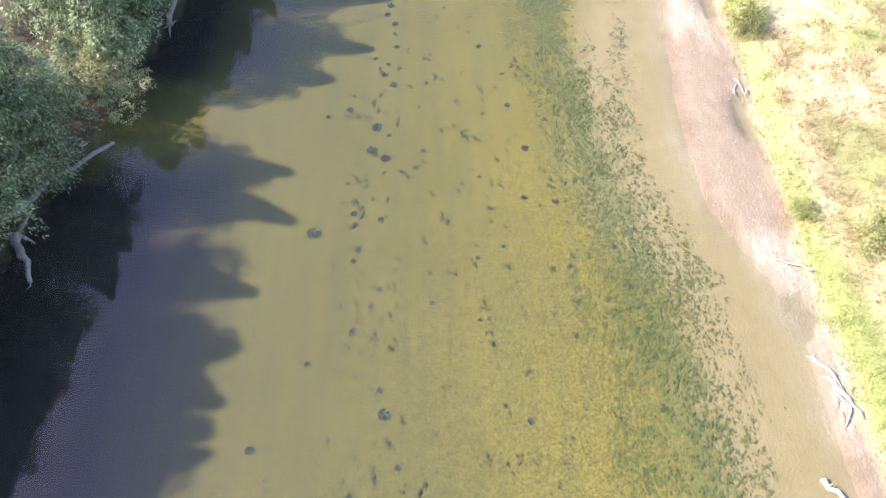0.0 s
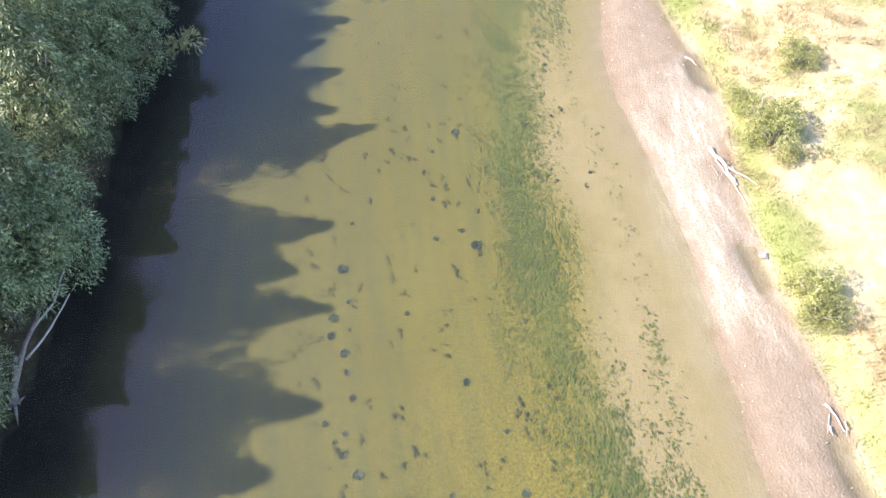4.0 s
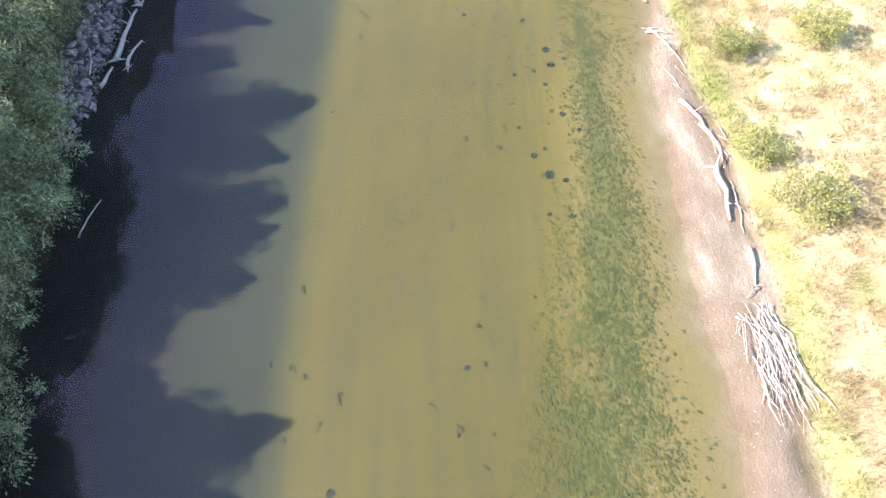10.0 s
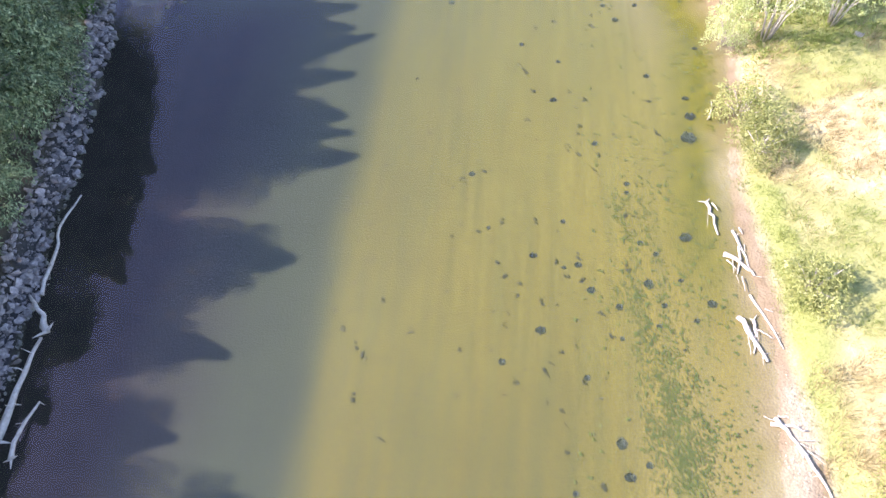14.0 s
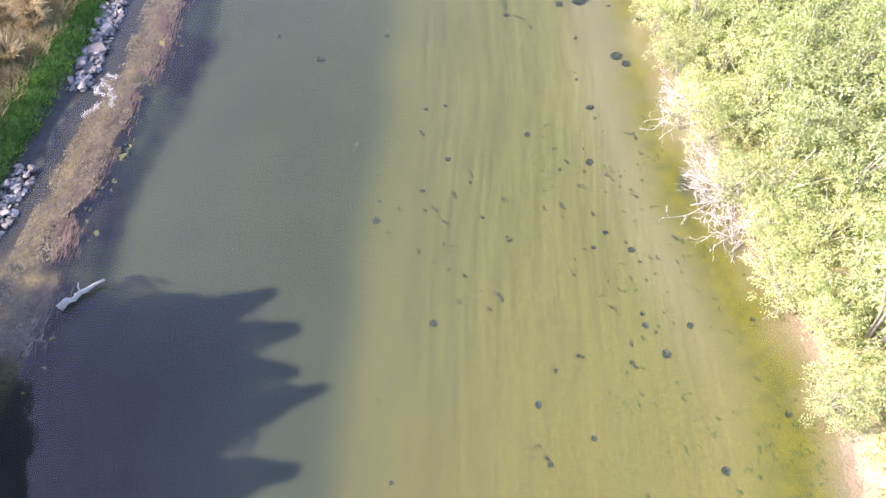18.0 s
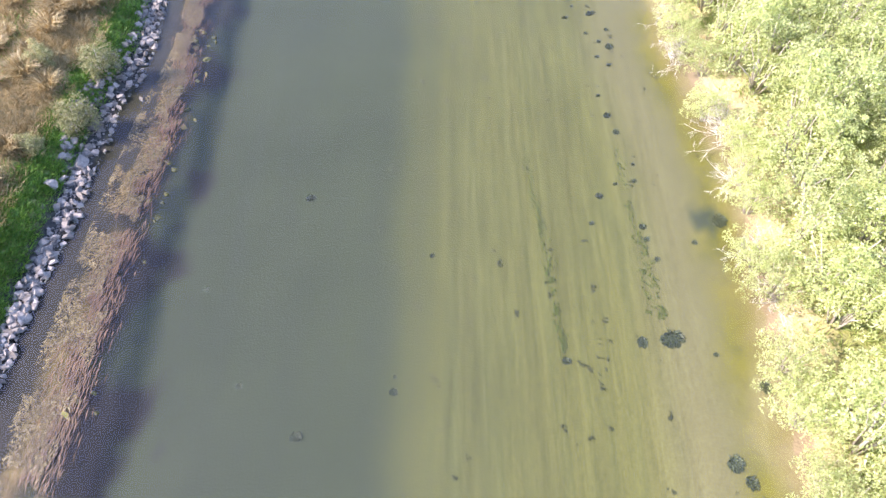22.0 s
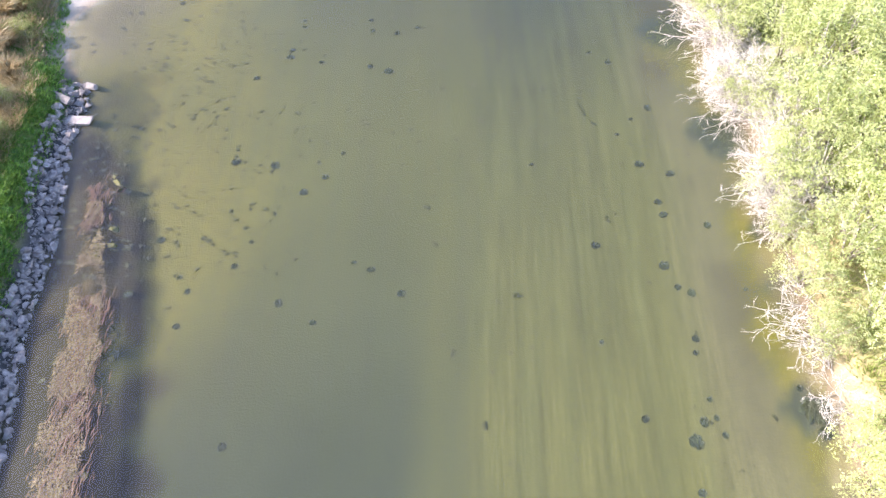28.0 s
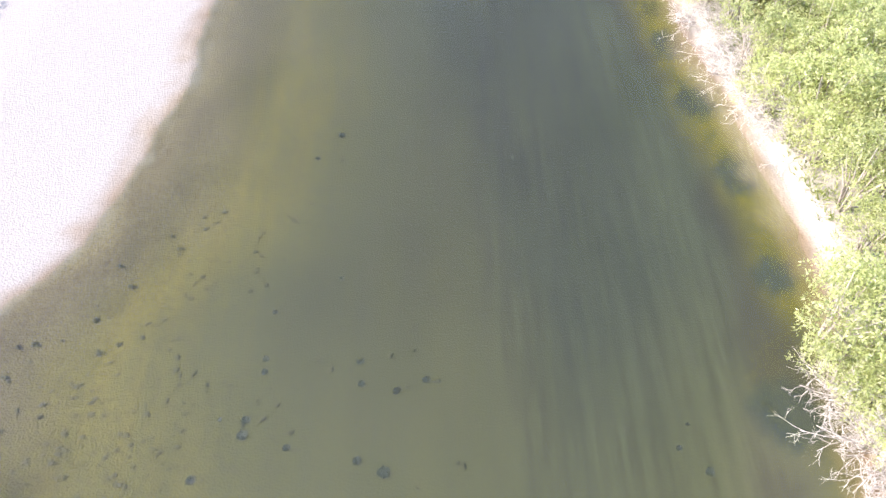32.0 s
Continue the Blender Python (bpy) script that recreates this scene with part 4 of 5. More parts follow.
ox = np.where(oy < 207, np.interp(oy, *zip(*LEFT_WATER)), 11.5) - 3.2 - 11 * rng.rand(n)
keep = rough(ox, oy, 3, 80) > 0.5
Q = blades(rng, ox[keep], oy[keep], 18, 0.5, 0.07, 1.0)
tagged(new("bank_green_grass", quads("bank_green_grass", Q, HERB)), "green herbs scattered through the tawny bank grass", "herbs", kind="stuff")
tagged(new("bank_dry_grass", quads("bank_dry_grass", P, TUSSOCK)), "tall tawny dry grass behind the green herbs", "grass", kind="stuff")


# ---- stones ----
def hull(seed, n=11, flat=0.7):
    rng = np.random.RandomState(seed)
    bm = bmesh.new()
    for p in unit(rng.normal(size=(n, 3))) * rng.uniform(0.85, 1.05, (n, 1)) * (1, 0.8, flat):
        bm.verts.new(p)
    res = bmesh.ops.convex_hull(bm, input=bm.verts)
    bmesh.ops.delete(bm, geom=[v for v in bm.verts if not v.link_faces], context="VERTS")
    bmesh.ops.recalc_face_normals(bm, faces=bm.faces)
    me = bpy.data.meshes.new("stone")
    bm.to_mesh(me)
    bm.free()
    return me


STONES = [hull(60 + k) for k in range(6)]
for me in STONES:
    me.materials.append(ROCK)
SHAPES = [(np.array([v.co for v in me.vertices]), [tuple(p.vertices) for p in me.polygons]) for me in STONES]


def scatter(name, places, material, label, category, kind="stuff"):
    """Many stones (x, y, z, size) joined into one mesh."""
    V, F, k0 = [], [], 0
    rng = np.random.RandomState(len(places))
    for k, (x, y, z, s) in enumerate(places):
        v, f = SHAPES[k % len(SHAPES)]
        a = rng.rand() * 6.28
        rot = np.array([[math.cos(a), -math.sin(a), 0], [math.sin(a), math.cos(a), 0], [0, 0, 1]])
        V.append(v @ rot * s + (x, y, z))
        F += [tuple(i + k0 for i in p) for p in f]
        k0 += len(v)
    me = bpy.data.meshes.new(name)
    me.from_pydata(np.concatenate(V).tolist(), [], F)
    me.materials.append(material)
    return tagged(new(name, me), label, category, kind=kind)


rng = np.random.RandomState(30)
n = 9500
sy = rng.uniform(86, 206, n)
wl = banks(np.interp(sy, *zip(*LEFT_WATER)), sy)[0]
wide = 0.9 + 0.8 * hum(0 * sy, sy, 8, 81) + 0.9 * smooth(156, 160, sy) * smooth(168, 164, sy) + 0.5 * smooth(120, 110, sy)
keep = ~((sy > 126) & (sy < 142) & (hum(0 * sy, sy, 3.0, 82) < 0.5)) & (sy < 205.5)
sx = wl + 0.3 - wide * rng.rand(n)
ss = 0.05 + 0.30 * rng.rand(n) ** 3.6
sz = height(sx, sy) + 0.3 * ss + 0.04 * rng.rand(n)
stones = [tuple(p) for p in np.column_stack([sx, sy, sz, ss])[keep].tolist()]
big = sorted((p for p in stones if 150 < p[1] < 172), key=lambda p: -p[3])
near = big[:300]
chosen = set(near)
rest = [p for p in stones if p not in chosen]
riprap = thing("riprap", Matrix.Identity(4), "grey riprap stones along the grassy bank's waterline", "riprap")
for k, (x, y, z, s) in enumerate(near):
    ob = new("stone", STONES[k % 6])
    ob.parent = riprap
    ob.matrix_basis = pose(x, y, z, 20 * rng.rand(), 20 * rng.rand(), 360 * rng.rand()) @ Matrix.Scale(s, 4)
scatter("bank_stones", rest, ROCK, "grey broken stones lining the bank", "stones")

BOULDERS = ((5.2, 160.1, 0.52), (4.6, 157.4, 0.6), (3.4, 155.6, 0.45), (5.4, 163.0, 0.45), (7.7, 162.1, 0.24), (-9.9, 89.9, 0.55), (12.1, 205.1, 0.5),
            (11.5, 203.6, 0.4), (18.0, 36.9, 0.3), (-5.2, 123.6, 0.45), (-6.3, 116.2, 0.3), (1.5, 145.6, 0.32), (0.6, 141.2, 0.3), (39.3, 108.6, 0.35))
for k, (x, y, s) in enumerate(BOULDERS):
    ob = new("boulder", STONES[k % 6])
    ob.matrix_basis = pose(x, y, max(ground_z(x, y), -0.1) + 0.25 * s, 0, 0, 80 * k) @ Matrix.Diagonal((s, s, s * 0.9, 1))
    tagged(ob, "large pale grey boulder at the water's edge", "boulder", "boulders")


def slab(x, y, long, wide, turn, tilt):
    bm = bmesh.new()
    bmesh.ops.create_cube(bm, size=1)
    for v in bm.verts:
        v.co = Vector((v.co.x * long * (1 + 0.15 * random.uniform(-1, 1)), v.co.y * wide * (1 + 0.2 * random.uniform(-1, 1)), v.co.z * 0.22))
    bmesh.ops.bevel(bm, geom=bm.edges[:], offset=0.03, segments=1, affect="EDGES")
    me = bpy.data.meshes.new("concrete_slab")
    bm.to_mesh(me)
    bm.free()
    me.materials.append(ROCK)
    ob = new("concrete_slab", me)
    ob.matrix_basis = pose(x, y, ground_z(x, y) + 0.16, tilt, 4, turn)
    return tagged(ob, "broken pale concrete slab tipped onto the bank", "slab", "broken slabs")


for args in ((0.8, 142.6, 1.3, 0.9, 20, 8), (0.2, 141.4, 0.5, 0.9, 10, -6), (10.6, 203.7, 1.4, 0.55, -40, 12), (11.5, 202.0, 1.6, 0.6, -12, 8), (1.5, 144.6, 0.7, 0.5, 50, 5)):
    slab(*args)

rng = np.random.RandomState(33)
places = []
for k in range(3600):
    y = rng.uniform(14, 92)
    a, b = float(np.interp(y, *zip(*RIGHT_WATER))), float(np.interp(y, *zip(*RIGHT_GREEN)))
    x = a + (b - a) * rng.rand()
    if rng.rand() > 0.25 + 0.9 * float(hum(x * 2, y * 0.5, 2.0, 83)):
        continue
    s = 0.02 + 0.045 * rng.rand() ** 2
    places.append((x, y, ground_z(x, y), s))
scatter("bar_pebbles", places, PEBBLE, "scattered pebbles on the pinkish gravel bar", "pebbles")


# ---- weed and clumps on the riverbed ----
def tufts(rng, x, y, size, n, slope=0.0, wide=0.3, stretch=1.0):
    """n splayed leaves at each spot x, y, trailing with the current, as one array."""
    m = len(x)
    k = np.repeat(np.arange(m), n)
    size = np.broadcast_to(size, m)[k]
    slope = np.broadcast_to(slope, m)[k]
    u, v = rng.normal(size=m * n), rng.rand(m * n) - 0.5
    px = x[k] + size * (0.16 * u + slope * v * stretch)
    py = y[k] - size * v * stretch
    at = np.column_stack([px, py, height(px, py) + 0.015 + 0.05 * rng.rand(m * n)])
    way = np.column_stack([slope + 0.4 * rng.normal(size=m * n), -np.ones(m * n), rng.uniform(0.0, 0.12, m * n)])
    return leaves(rng, at, way, size * rng.uniform(0.35, 0.75, m * n), size * wide * rng.uniform(0.5, 1.2, m * n), np.tile((0, 0, 1.0), (m * n, 1)))


rng = np.random.RandomState(35)
n = 90000
wy = rng.uniform(0, 104, n)
win, wout = line(WEED_IN, wy), line(WEED_OUT, wy)
wx = win - 1.0 + (wout - win + 1.8) * rng.rand(n)
keep = rough(wx, wy * 0.4, 1.6, 91) * 0.6 + 0.42 * rng.rand(n) > 0.575 + 0.10 * np.abs((wx - win) / (wout - win) - 0.5) * 2 + 0.08 * smooth(70, 95, wy)
wx, wy = wx[keep], wy[keep]
n = len(wx)
slope = (line(WEED_OUT, wy + 2) - line(WEED_OUT, wy - 2)) / 4
at = np.column_stack([wx, wy, height(wx, wy) + 0.02])
way = np.column_stack([slope + rng.normal(size=n) * 0.35, -np.ones(n), rng.uniform(0.02, 0.12, n)])
fine = leaves(rng, at, way, rng.uniform(0.10, 0.30, n), rng.uniform(0.025, 0.05, n), np.tile((0, 0, 1.0), (n, 1)))
# trailing patches inside the bed
n = 30000
wy = rng.uniform(0, 102, n)
win, wout = line(WEED_IN, wy), line(WEED_OUT, wy)
wx = win - 0.7 + (wout - win + 1.3) * rng.rand(n)
mid = np.abs((wx - win) / (wout - win) - 0.5) * 2
keep = rng.rand(n) < (0.12 + 0.55 * smooth(0.36, 0.64, rough(wx, wy * 0.45, 1.6, 101))) * (1 - 0.75 * mid ** 2) * (1 - 0.4 * smooth(66, 90, wy))
wx, wy = wx[keep], wy[keep]
slope = (line(WEED_OUT, wy + 2) - line(WEED_OUT, wy - 2)) / 4
patches = tufts(rng, wx, wy, 0.16 + 0.26 * rng.rand(len(wx)) ** 1.6, 3, slope - 0.25, 0.20)
# the thin line of tufts along the bar's foot
ey = rng.uniform(16, 100, 3600)
ex = line(RIGHT_WATER, ey) - 2.8 + 0.35 * rng.normal(size=3600) + 0.5 * (hum(0 * ey, ey, 9, 102) - 0.5)
more = rng.rand(3600) < 0.15 + 0.6 * smooth(0.4, 0.6, rough(ex, ey, 5, 95))
foot = tufts(rng, ex[more], ey[more], 0.09 + 0.14 * rng.rand(more.sum()) ** 1.5, 3, 0.2, 0.4)
# speckled weed towards the olive margin
ey = rng.uniform(60, 130, 9000)
across = rng.rand(9000)
ex = line(RIGHT_WATER, ey) - 0.9 - 8.0 * across * smooth(52, 72, ey)
more = rng.rand(9000) < (0.08 + 0.62 * smooth(0.40, 0.68, rough(ex, ey * 0.6, 2.8, 96))) * (1 - 0.8 * across) * (1 - 0.6 * smooth(95, 120, ey))
speckle = tufts(rng, ex[more], ey[more], 0.08 + 0.19 * rng.rand(more.sum()) ** 2.0, 5, 0.25, 0.40, 0.7)
tagged(new("weed_bed", quads("weed_bed", np.concatenate([fine, patches, foot, speckle]), WEED)), "dark green trailing weed bed under the water", "water weed", kind="stuff")

# small dark tufts dotted over the open bed
n = 8500
fy = rng.uniform(2, 205, n)
xa, xb = line(CHANNEL, fy), line(RIGHT_WATER, fy)
fx = xa - 2.5 + (xb - xa + 1) * rng.rand(n)
row = smooth(3.5, 0.5, np.abs(fx - xb + np.interp(fy, (60, 100, 140, 190), (9, 7, 6.5, 7))))
keep = (rng.rand(n) < (0.05 + 0.30 * smooth(0.38, 0.66, rough(fx, fy * 0.5, 4.0, 93))) * (0.5 + 0.5 * smooth(50, 75, fy)) * (1 + 0.8 * row * smooth(70, 100, fy)) * (1 - 0.3 * smooth(120, 150, fy))) & (fx < xb - 0.8)
fx, fy = fx[keep], fy[keep]
dots = tufts(rng, fx, fy, 0.09 + 0.36 * rng.rand(len(fx)) ** 3, 4, 0.15, 0.36)
fy = np.concatenate([rng.uniform(4, 64, 420), rng.uniform(4, 62, 300)])
fx = np.concatenate([rng.uniform(-2.5, 6.5, 420), -3.7 + 0.75 * rng.normal(size=300)])
dashes = tufts(rng, fx, fy, 0.14 + 0.42 * rng.rand(720) ** 2.2, 4, 0.04, 0.20)
# long furrows that trail upstream from two clumps, and a third beyond
FURROWS = ((26.9, 140.3, 28.4, 149.5), (32.0, 141.2, 33.1, 147.0), (31.6, 141.5, 33.9, 152.0), (27.0, 140.5, 28.9, 153.5))
u = rng.rand(4, 70)
fx = np.concatenate([a + (c - a) * u[k] + 0.12 * rng.normal(size=70) for k, (a, b, c, d) in enumerate(FURROWS)])
fy = np.concatenate([b + (d - b) * u[k] for k, (a, b, c, d) in enumerate(FURROWS)])
trails = tufts(rng, fx, fy, 0.16 + 0.2 * rng.rand(280), 3, 0.16, 0.22)
tagged(new("weed_furrows", quads("weed_furrows", trails, WEED)), "faint weed-lined furrows trailing along the riverbed", "water weed", kind="stuff")
tagged(new("weed_flecks", quads("weed_flecks", np.concatenate([dots, dashes]), FLECK)), "small dark weed tufts dotted over the riverbed", "water weed", kind="stuff")

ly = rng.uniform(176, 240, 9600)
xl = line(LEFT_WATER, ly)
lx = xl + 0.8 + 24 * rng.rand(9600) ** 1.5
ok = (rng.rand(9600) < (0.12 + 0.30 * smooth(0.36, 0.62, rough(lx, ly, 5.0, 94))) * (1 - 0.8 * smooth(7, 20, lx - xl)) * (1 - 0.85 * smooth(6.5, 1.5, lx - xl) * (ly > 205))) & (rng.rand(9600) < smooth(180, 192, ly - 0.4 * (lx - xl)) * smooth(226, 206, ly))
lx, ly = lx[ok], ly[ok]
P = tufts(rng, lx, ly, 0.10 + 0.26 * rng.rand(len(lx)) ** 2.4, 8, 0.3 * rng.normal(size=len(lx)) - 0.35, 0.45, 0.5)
tagged(new("weed_tufts", quads("weed_tufts", P, FLECK_PALE)), "dark scattered weed tufts off the white gravel bar", "water weed", kind="stuff")


def clump_mesh(seed):
    """A low ragged mound with leaves that trail from it, as one mesh."""
    rng = np.random.RandomState(seed)
    n, m = 170, 12
    a, r = rng.rand(n) * 6.283, 0.75 * np.sqrt(rng.rand(n))
    at = np.column_stack([0.8 * r * np.cos(a), 0.68 * r * np.sin(a) - 0.1 * r * r, 0.24 * (1 - r * r)])
    way = np.column_stack([np.cos(a) * 0.6, np.sin(a) * 0.5 - 0.6, 0.2 * np.ones(n)]) + rng.normal(size=(n, 3)) * 0.35
    P = leaves(rng, at, way, rng.uniform(0.18, 0.42, n), rng.uniform(0.09, 0.2, n), np.tile((0, 0, 1.0), (n, 1)))
    V, F = [(0, 0, 0.27)], []
    for ring, z in ((0.35, 0.22), (0.62, 0.12), (0.74, -0.1)):
        for k in range(m):
            w = 6.283 * k / m
            q = ring * (0.62 + 0.62 * rng.rand())
            V.append((q * math.cos(w), 0.85 * q * math.sin(w), z))
    F += [(0, 1 + k, 1 + (k + 1) % m) for k in range(m)]
    for ring in range(2):
        o = 1 + ring * m
        F += [(o + k, o + m + k, o + m + (k + 1) % m, o + (k + 1) % m) for k in range(m)]
    o = len(V)
    V += [tuple(p) for p in P.reshape(-1, 3).tolist()]
    F += [tuple(o + 4 * k + c for c in range(4)) for k in range(n)]
    return solid("weed_clump", (V, F), CLUMP, False)


CLUMPS = [clump_mesh(70 + k) for k in range(4)]
CLUMPS_A = ((-7.6, 7.9, 0.18), (-2.2, 8.2, 0.21), (-8.4, 9.2, 0.29), (3.4, 9.9, 0.21), (-2.8, 10.5, 0.38), (-3, 11.6, 0.22), (-6.3, 13, 0.2), (-4.3, 14.5, 0.26), (1.6, 14.8, 0.17), (-3.5, 15.8, 0.21), (-0.6, 15.8, 0.18),
            (-4.9, 15.9, 0.18), (8.8, 16.2, 0.21), (-3.1, 16.7, 0.21), (6.1, 17.5, 0.21), (1.7, 18.2, 0.18), (-4.4, 18.4, 0.22), (8.4, 18.5, 0.21), (3, 18.8, 0.19), (-4.2, 19.1, 0.25), (-6.5, 20.2, 0.48), (-4.4, 20.6, 0.22),
            (-3.1, 20.8, 0.23), (-4.5, 21.3, 0.26), (4.3, 21.8, 0.23), (-3.9, 23.1, 0.17), (-4.9, 23.3, 0.17), (2.1, 23.3, 0.17), (-2, 23.9, 0.2), (-3, 23.9, 0.17), (-2.9, 24.9, 0.38), (4.7, 25.2, 0.26), (-0.8, 25.3, 0.21),)
CLUMPS_B = ((-3.7, 25.6, 0.37), (-2.7, 26.6, 0.21), (-3.4, 27.3, 0.39), (-6.2, 28.3, 0.22), (4, 28.5, 0.25), (-5, 28.8, 0.25), (1.1, 29, 0.18), (-4.8, 29.9, 0.2), (-2.5, 30.6, 0.32), (3.9, 31.1, 0.18), (-3, 31.5, 0.27),
            (-3.3, 32.1, 0.18), (-2.8, 32.4, 0.21), (-3.6, 33, 0.24), (2.7, 33.6, 0.23), (-2.3, 33.9, 0.24), (-2.4, 35.1, 0.19), (-2.4, 36.1, 0.32), (-2.9, 37.1, 0.29), (0.7, 37.5, 0.19), (-2.7, 38, 0.36), (-1.9, 38.7, 0.2),
            (4.7, 40.6, 0.38), (-2, 40.6, 0.37), (2.8, 41.4, 0.23), (4.2, 41.6, 0.21), (-1.2, 43.2, 0.18), (11.6, 43.8, 0.19), (3.1, 43.9, 0.19), (7.8, 44.1, 0.19), (3.7, 47.1, 0.17), (9.1, 48, 0.29), (5.2, 48.3, 0.32),)
CLUMPS_C = ((11.5, 52.4, 0.19), (2, 56.6, 0.17), (5.9, 61.2, 0.32), (11.3, 62.7, 0.22), (2.3, 65.2, 0.25), (8.9, 69.2, 0.22), (16, 76, 0.28), (14.9, 76.4, 0.18), (16.4, 78.3, 0.25), (15.7, 78.9, 0.35), (15.3, 80.4, 0.25),
            (16, 80.7, 0.18), (18.2, 81.5, 0.22), (15.1, 82.6, 0.2), (17.7, 82.9, 0.26), (17.5, 85.5, 0.21), (5.1, 86.5, 0.18), (16, 86.8, 0.2), (18.3, 87, 0.34), (19.2, 87.3, 0.22), (18.4, 88.4, 0.32), (17.9, 91.5, 0.23),
            (14.4, 93, 0.24), (20, 93, 0.17), (23.5, 93.1, 0.2), (21.8, 93.2, 0.2), (24.5, 93.8, 0.31), (16.5, 94.2, 0.33), (22.4, 94.2, 0.21), (20.4, 94.6, 0.26), (23.6, 95.3, 0.21), (22.1, 95.5, 0.32), (19.4, 95.8, 0.29),)
CLUMPS_D = ((23, 97, 0.22), (19.2, 97.3, 0.27), (18.5, 97.3, 0.18), (24.7, 97.6, 0.44), (22.5, 97.8, 0.22), (17.2, 98.3, 0.28), (19.2, 100, 0.2), (15.4, 100.4, 0.17), (22.9, 101, 0.19), (23.1, 101.6, 0.24), (27.3, 103.9, 0.56),
            (15.3, 104.1, 0.25), (22.4, 104.8, 0.25), (28, 105.4, 0.42), (28.3, 106.8, 0.29), (21.1, 108.7, 0.3), (26.9, 109.2, 0.27), (30.4, 110.7, 0.24), (22.3, 111.9, 0.21), (13.6, 112.2, 0.17), (20.5, 113.9, 0.22), (26.8, 114.7, 0.3),
            (31.2, 115.2, 0.2), (28.4, 115.7, 0.23), (26.5, 116.3, 0.23), (26.6, 116.9, 0.18), (17, 119, 0.29), (27.5, 120.4, 0.28), (25.8, 121.1, 0.2), (26.7, 121.8, 0.23), (15.5, 125.9, 0.3), (27.6, 126.5, 0.31), (25.9, 126.5, 0.19),)
CLUMPS_E = ((18.3, 127.1, 0.21), (15.9, 127.1, 0.18), (20.2, 128.9, 0.25), (25, 129.5, 0.26), (29.1, 130.4, 0.36), (15.5, 131.7, 0.23), (29.2, 132.9, 0.17), (32.4, 133.1, 0.38), (21.1, 133.1, 0.2), (19.9, 133.2, 0.2), (32.1, 134, 0.51),
            (34.8, 136.7, 0.38), (33.5, 138.7, 0.2), (14.4, 139.7, 0.41), (32, 140, 0.77), (30.7, 140.2, 0.37), (27, 140.2, 0.31), (19, 140.7, 0.28), (19.2, 141.4, 0.17), (12.1, 142.7, 0.26), (33.1, 144.3, 0.22), (35.2, 144.7, 0.22),
            (36.9, 145.6, 0.57), (33.1, 145.6, 0.25), (33.2, 146.4, 0.29), (30.8, 147.4, 0.23), (22.3, 147.5, 0.22), (10.8, 148.4, 0.22), (31.8, 149, 0.3), (33.9, 149.4, 0.23), (32.9, 149.5, 0.2), (34.3, 150.5, 0.17), (16.6, 153.1, 0.38),)
CLUMPS_F = ((34.3, 153.1, 0.28), (34.3, 154.5, 0.33), (34.4, 156.2, 0.22), (35.9, 158.5, 0.27), (35.5, 159.5, 0.23), (36.5, 160.1, 0.38), (36.1, 160.8, 0.24), (36.9, 161.7, 0.24), (35.6, 161.9, 0.21), (36.5, 163.7, 0.41), (34.9, 163.9, 0.28),
            (35.7, 164.9, 0.2), (35.8, 165.7, 0.26), (38.1, 168.8, 0.24), (38.3, 169.5, 0.31), (23.8, 169.5, 0.24), (38.7, 172.7, 0.26), (44.7, 173.7, 0.5), (44.8, 174.7, 0.84), (40.7, 174.7, 0.23), (39.4, 174.8, 0.43), (40.1, 175.5, 0.3),
            (40.7, 175.5, 0.2), (44.7, 175.8, 0.24), (20.4, 176.1, 0.36), (37.7, 176.3, 0.27), (40.8, 176.4, 0.21), (41.2, 178.7, 0.25), (41.5, 179.4, 0.26), (18.9, 179.8, 0.28), (37.2, 180.4, 0.19), (44.9, 181.2, 0.19), (42.4, 181.8, 0.3),)
CLUMPS_G = ((41.9, 182.3, 0.25), (41.8, 183.7, 0.37), (23.7, 185.2, 0.27), (14.2, 185.4, 0.3), (44.9, 185.4, 0.29), (28.4, 185.7, 0.34), (38.9, 185.9, 0.32), (16.9, 186.7, 0.27), (43.1, 186.8, 0.36), (22.1, 186.8, 0.29), (27.1, 187.6, 0.32),
            (43.2, 187.7, 0.31), (26.3, 188.3, 0.21), (17.5, 188.7, 0.24), (14.7, 188.8, 0.32), (44.6, 189.4, 0.38), (20, 189.7, 0.27), (17.1, 189.7, 0.24), (43.3, 190.6, 0.38), (21, 191.1, 0.19), (37.4, 192.3, 0.2), (16.1, 192.5, 0.35),
            (43, 193.2, 0.23), (24.2, 194, 0.36), (44.2, 194.1, 0.2), (45.5, 194.7, 0.31), (25.6, 194.8, 0.3), (14.3, 196.1, 0.4), (26.9, 196.4, 0.21), (22.8, 196.5, 0.37), (20.5, 197.4, 0.41), (44.8, 199.5, 0.27), (44, 200.8, 0.22),)
CLUMPS_H = ((14.8, 201.7, 0.29), (44.8, 201.7, 0.17), (30.9, 203, 0.42), (29.8, 203.8, 0.28), (22.3, 204.7, 0.31), (26.7, 205.2, 0.29), (24.7, 206.3, 0.38), (32.2, 206.7, 0.3), (33.7, 206.9, 0.27), (24.9, 207, 0.32), (23.7, 207.3, 0.18),
            (30.6, 207.5, 0.24), (30.7, 208.7, 0.28), (26, 209.3, 0.25), (26.1, 210, 0.25), (26.8, 212.6, 0.2), (30.5, 213.9, 0.2), (30.3, 223, 0.23), (32, 224.6, 0.28),)
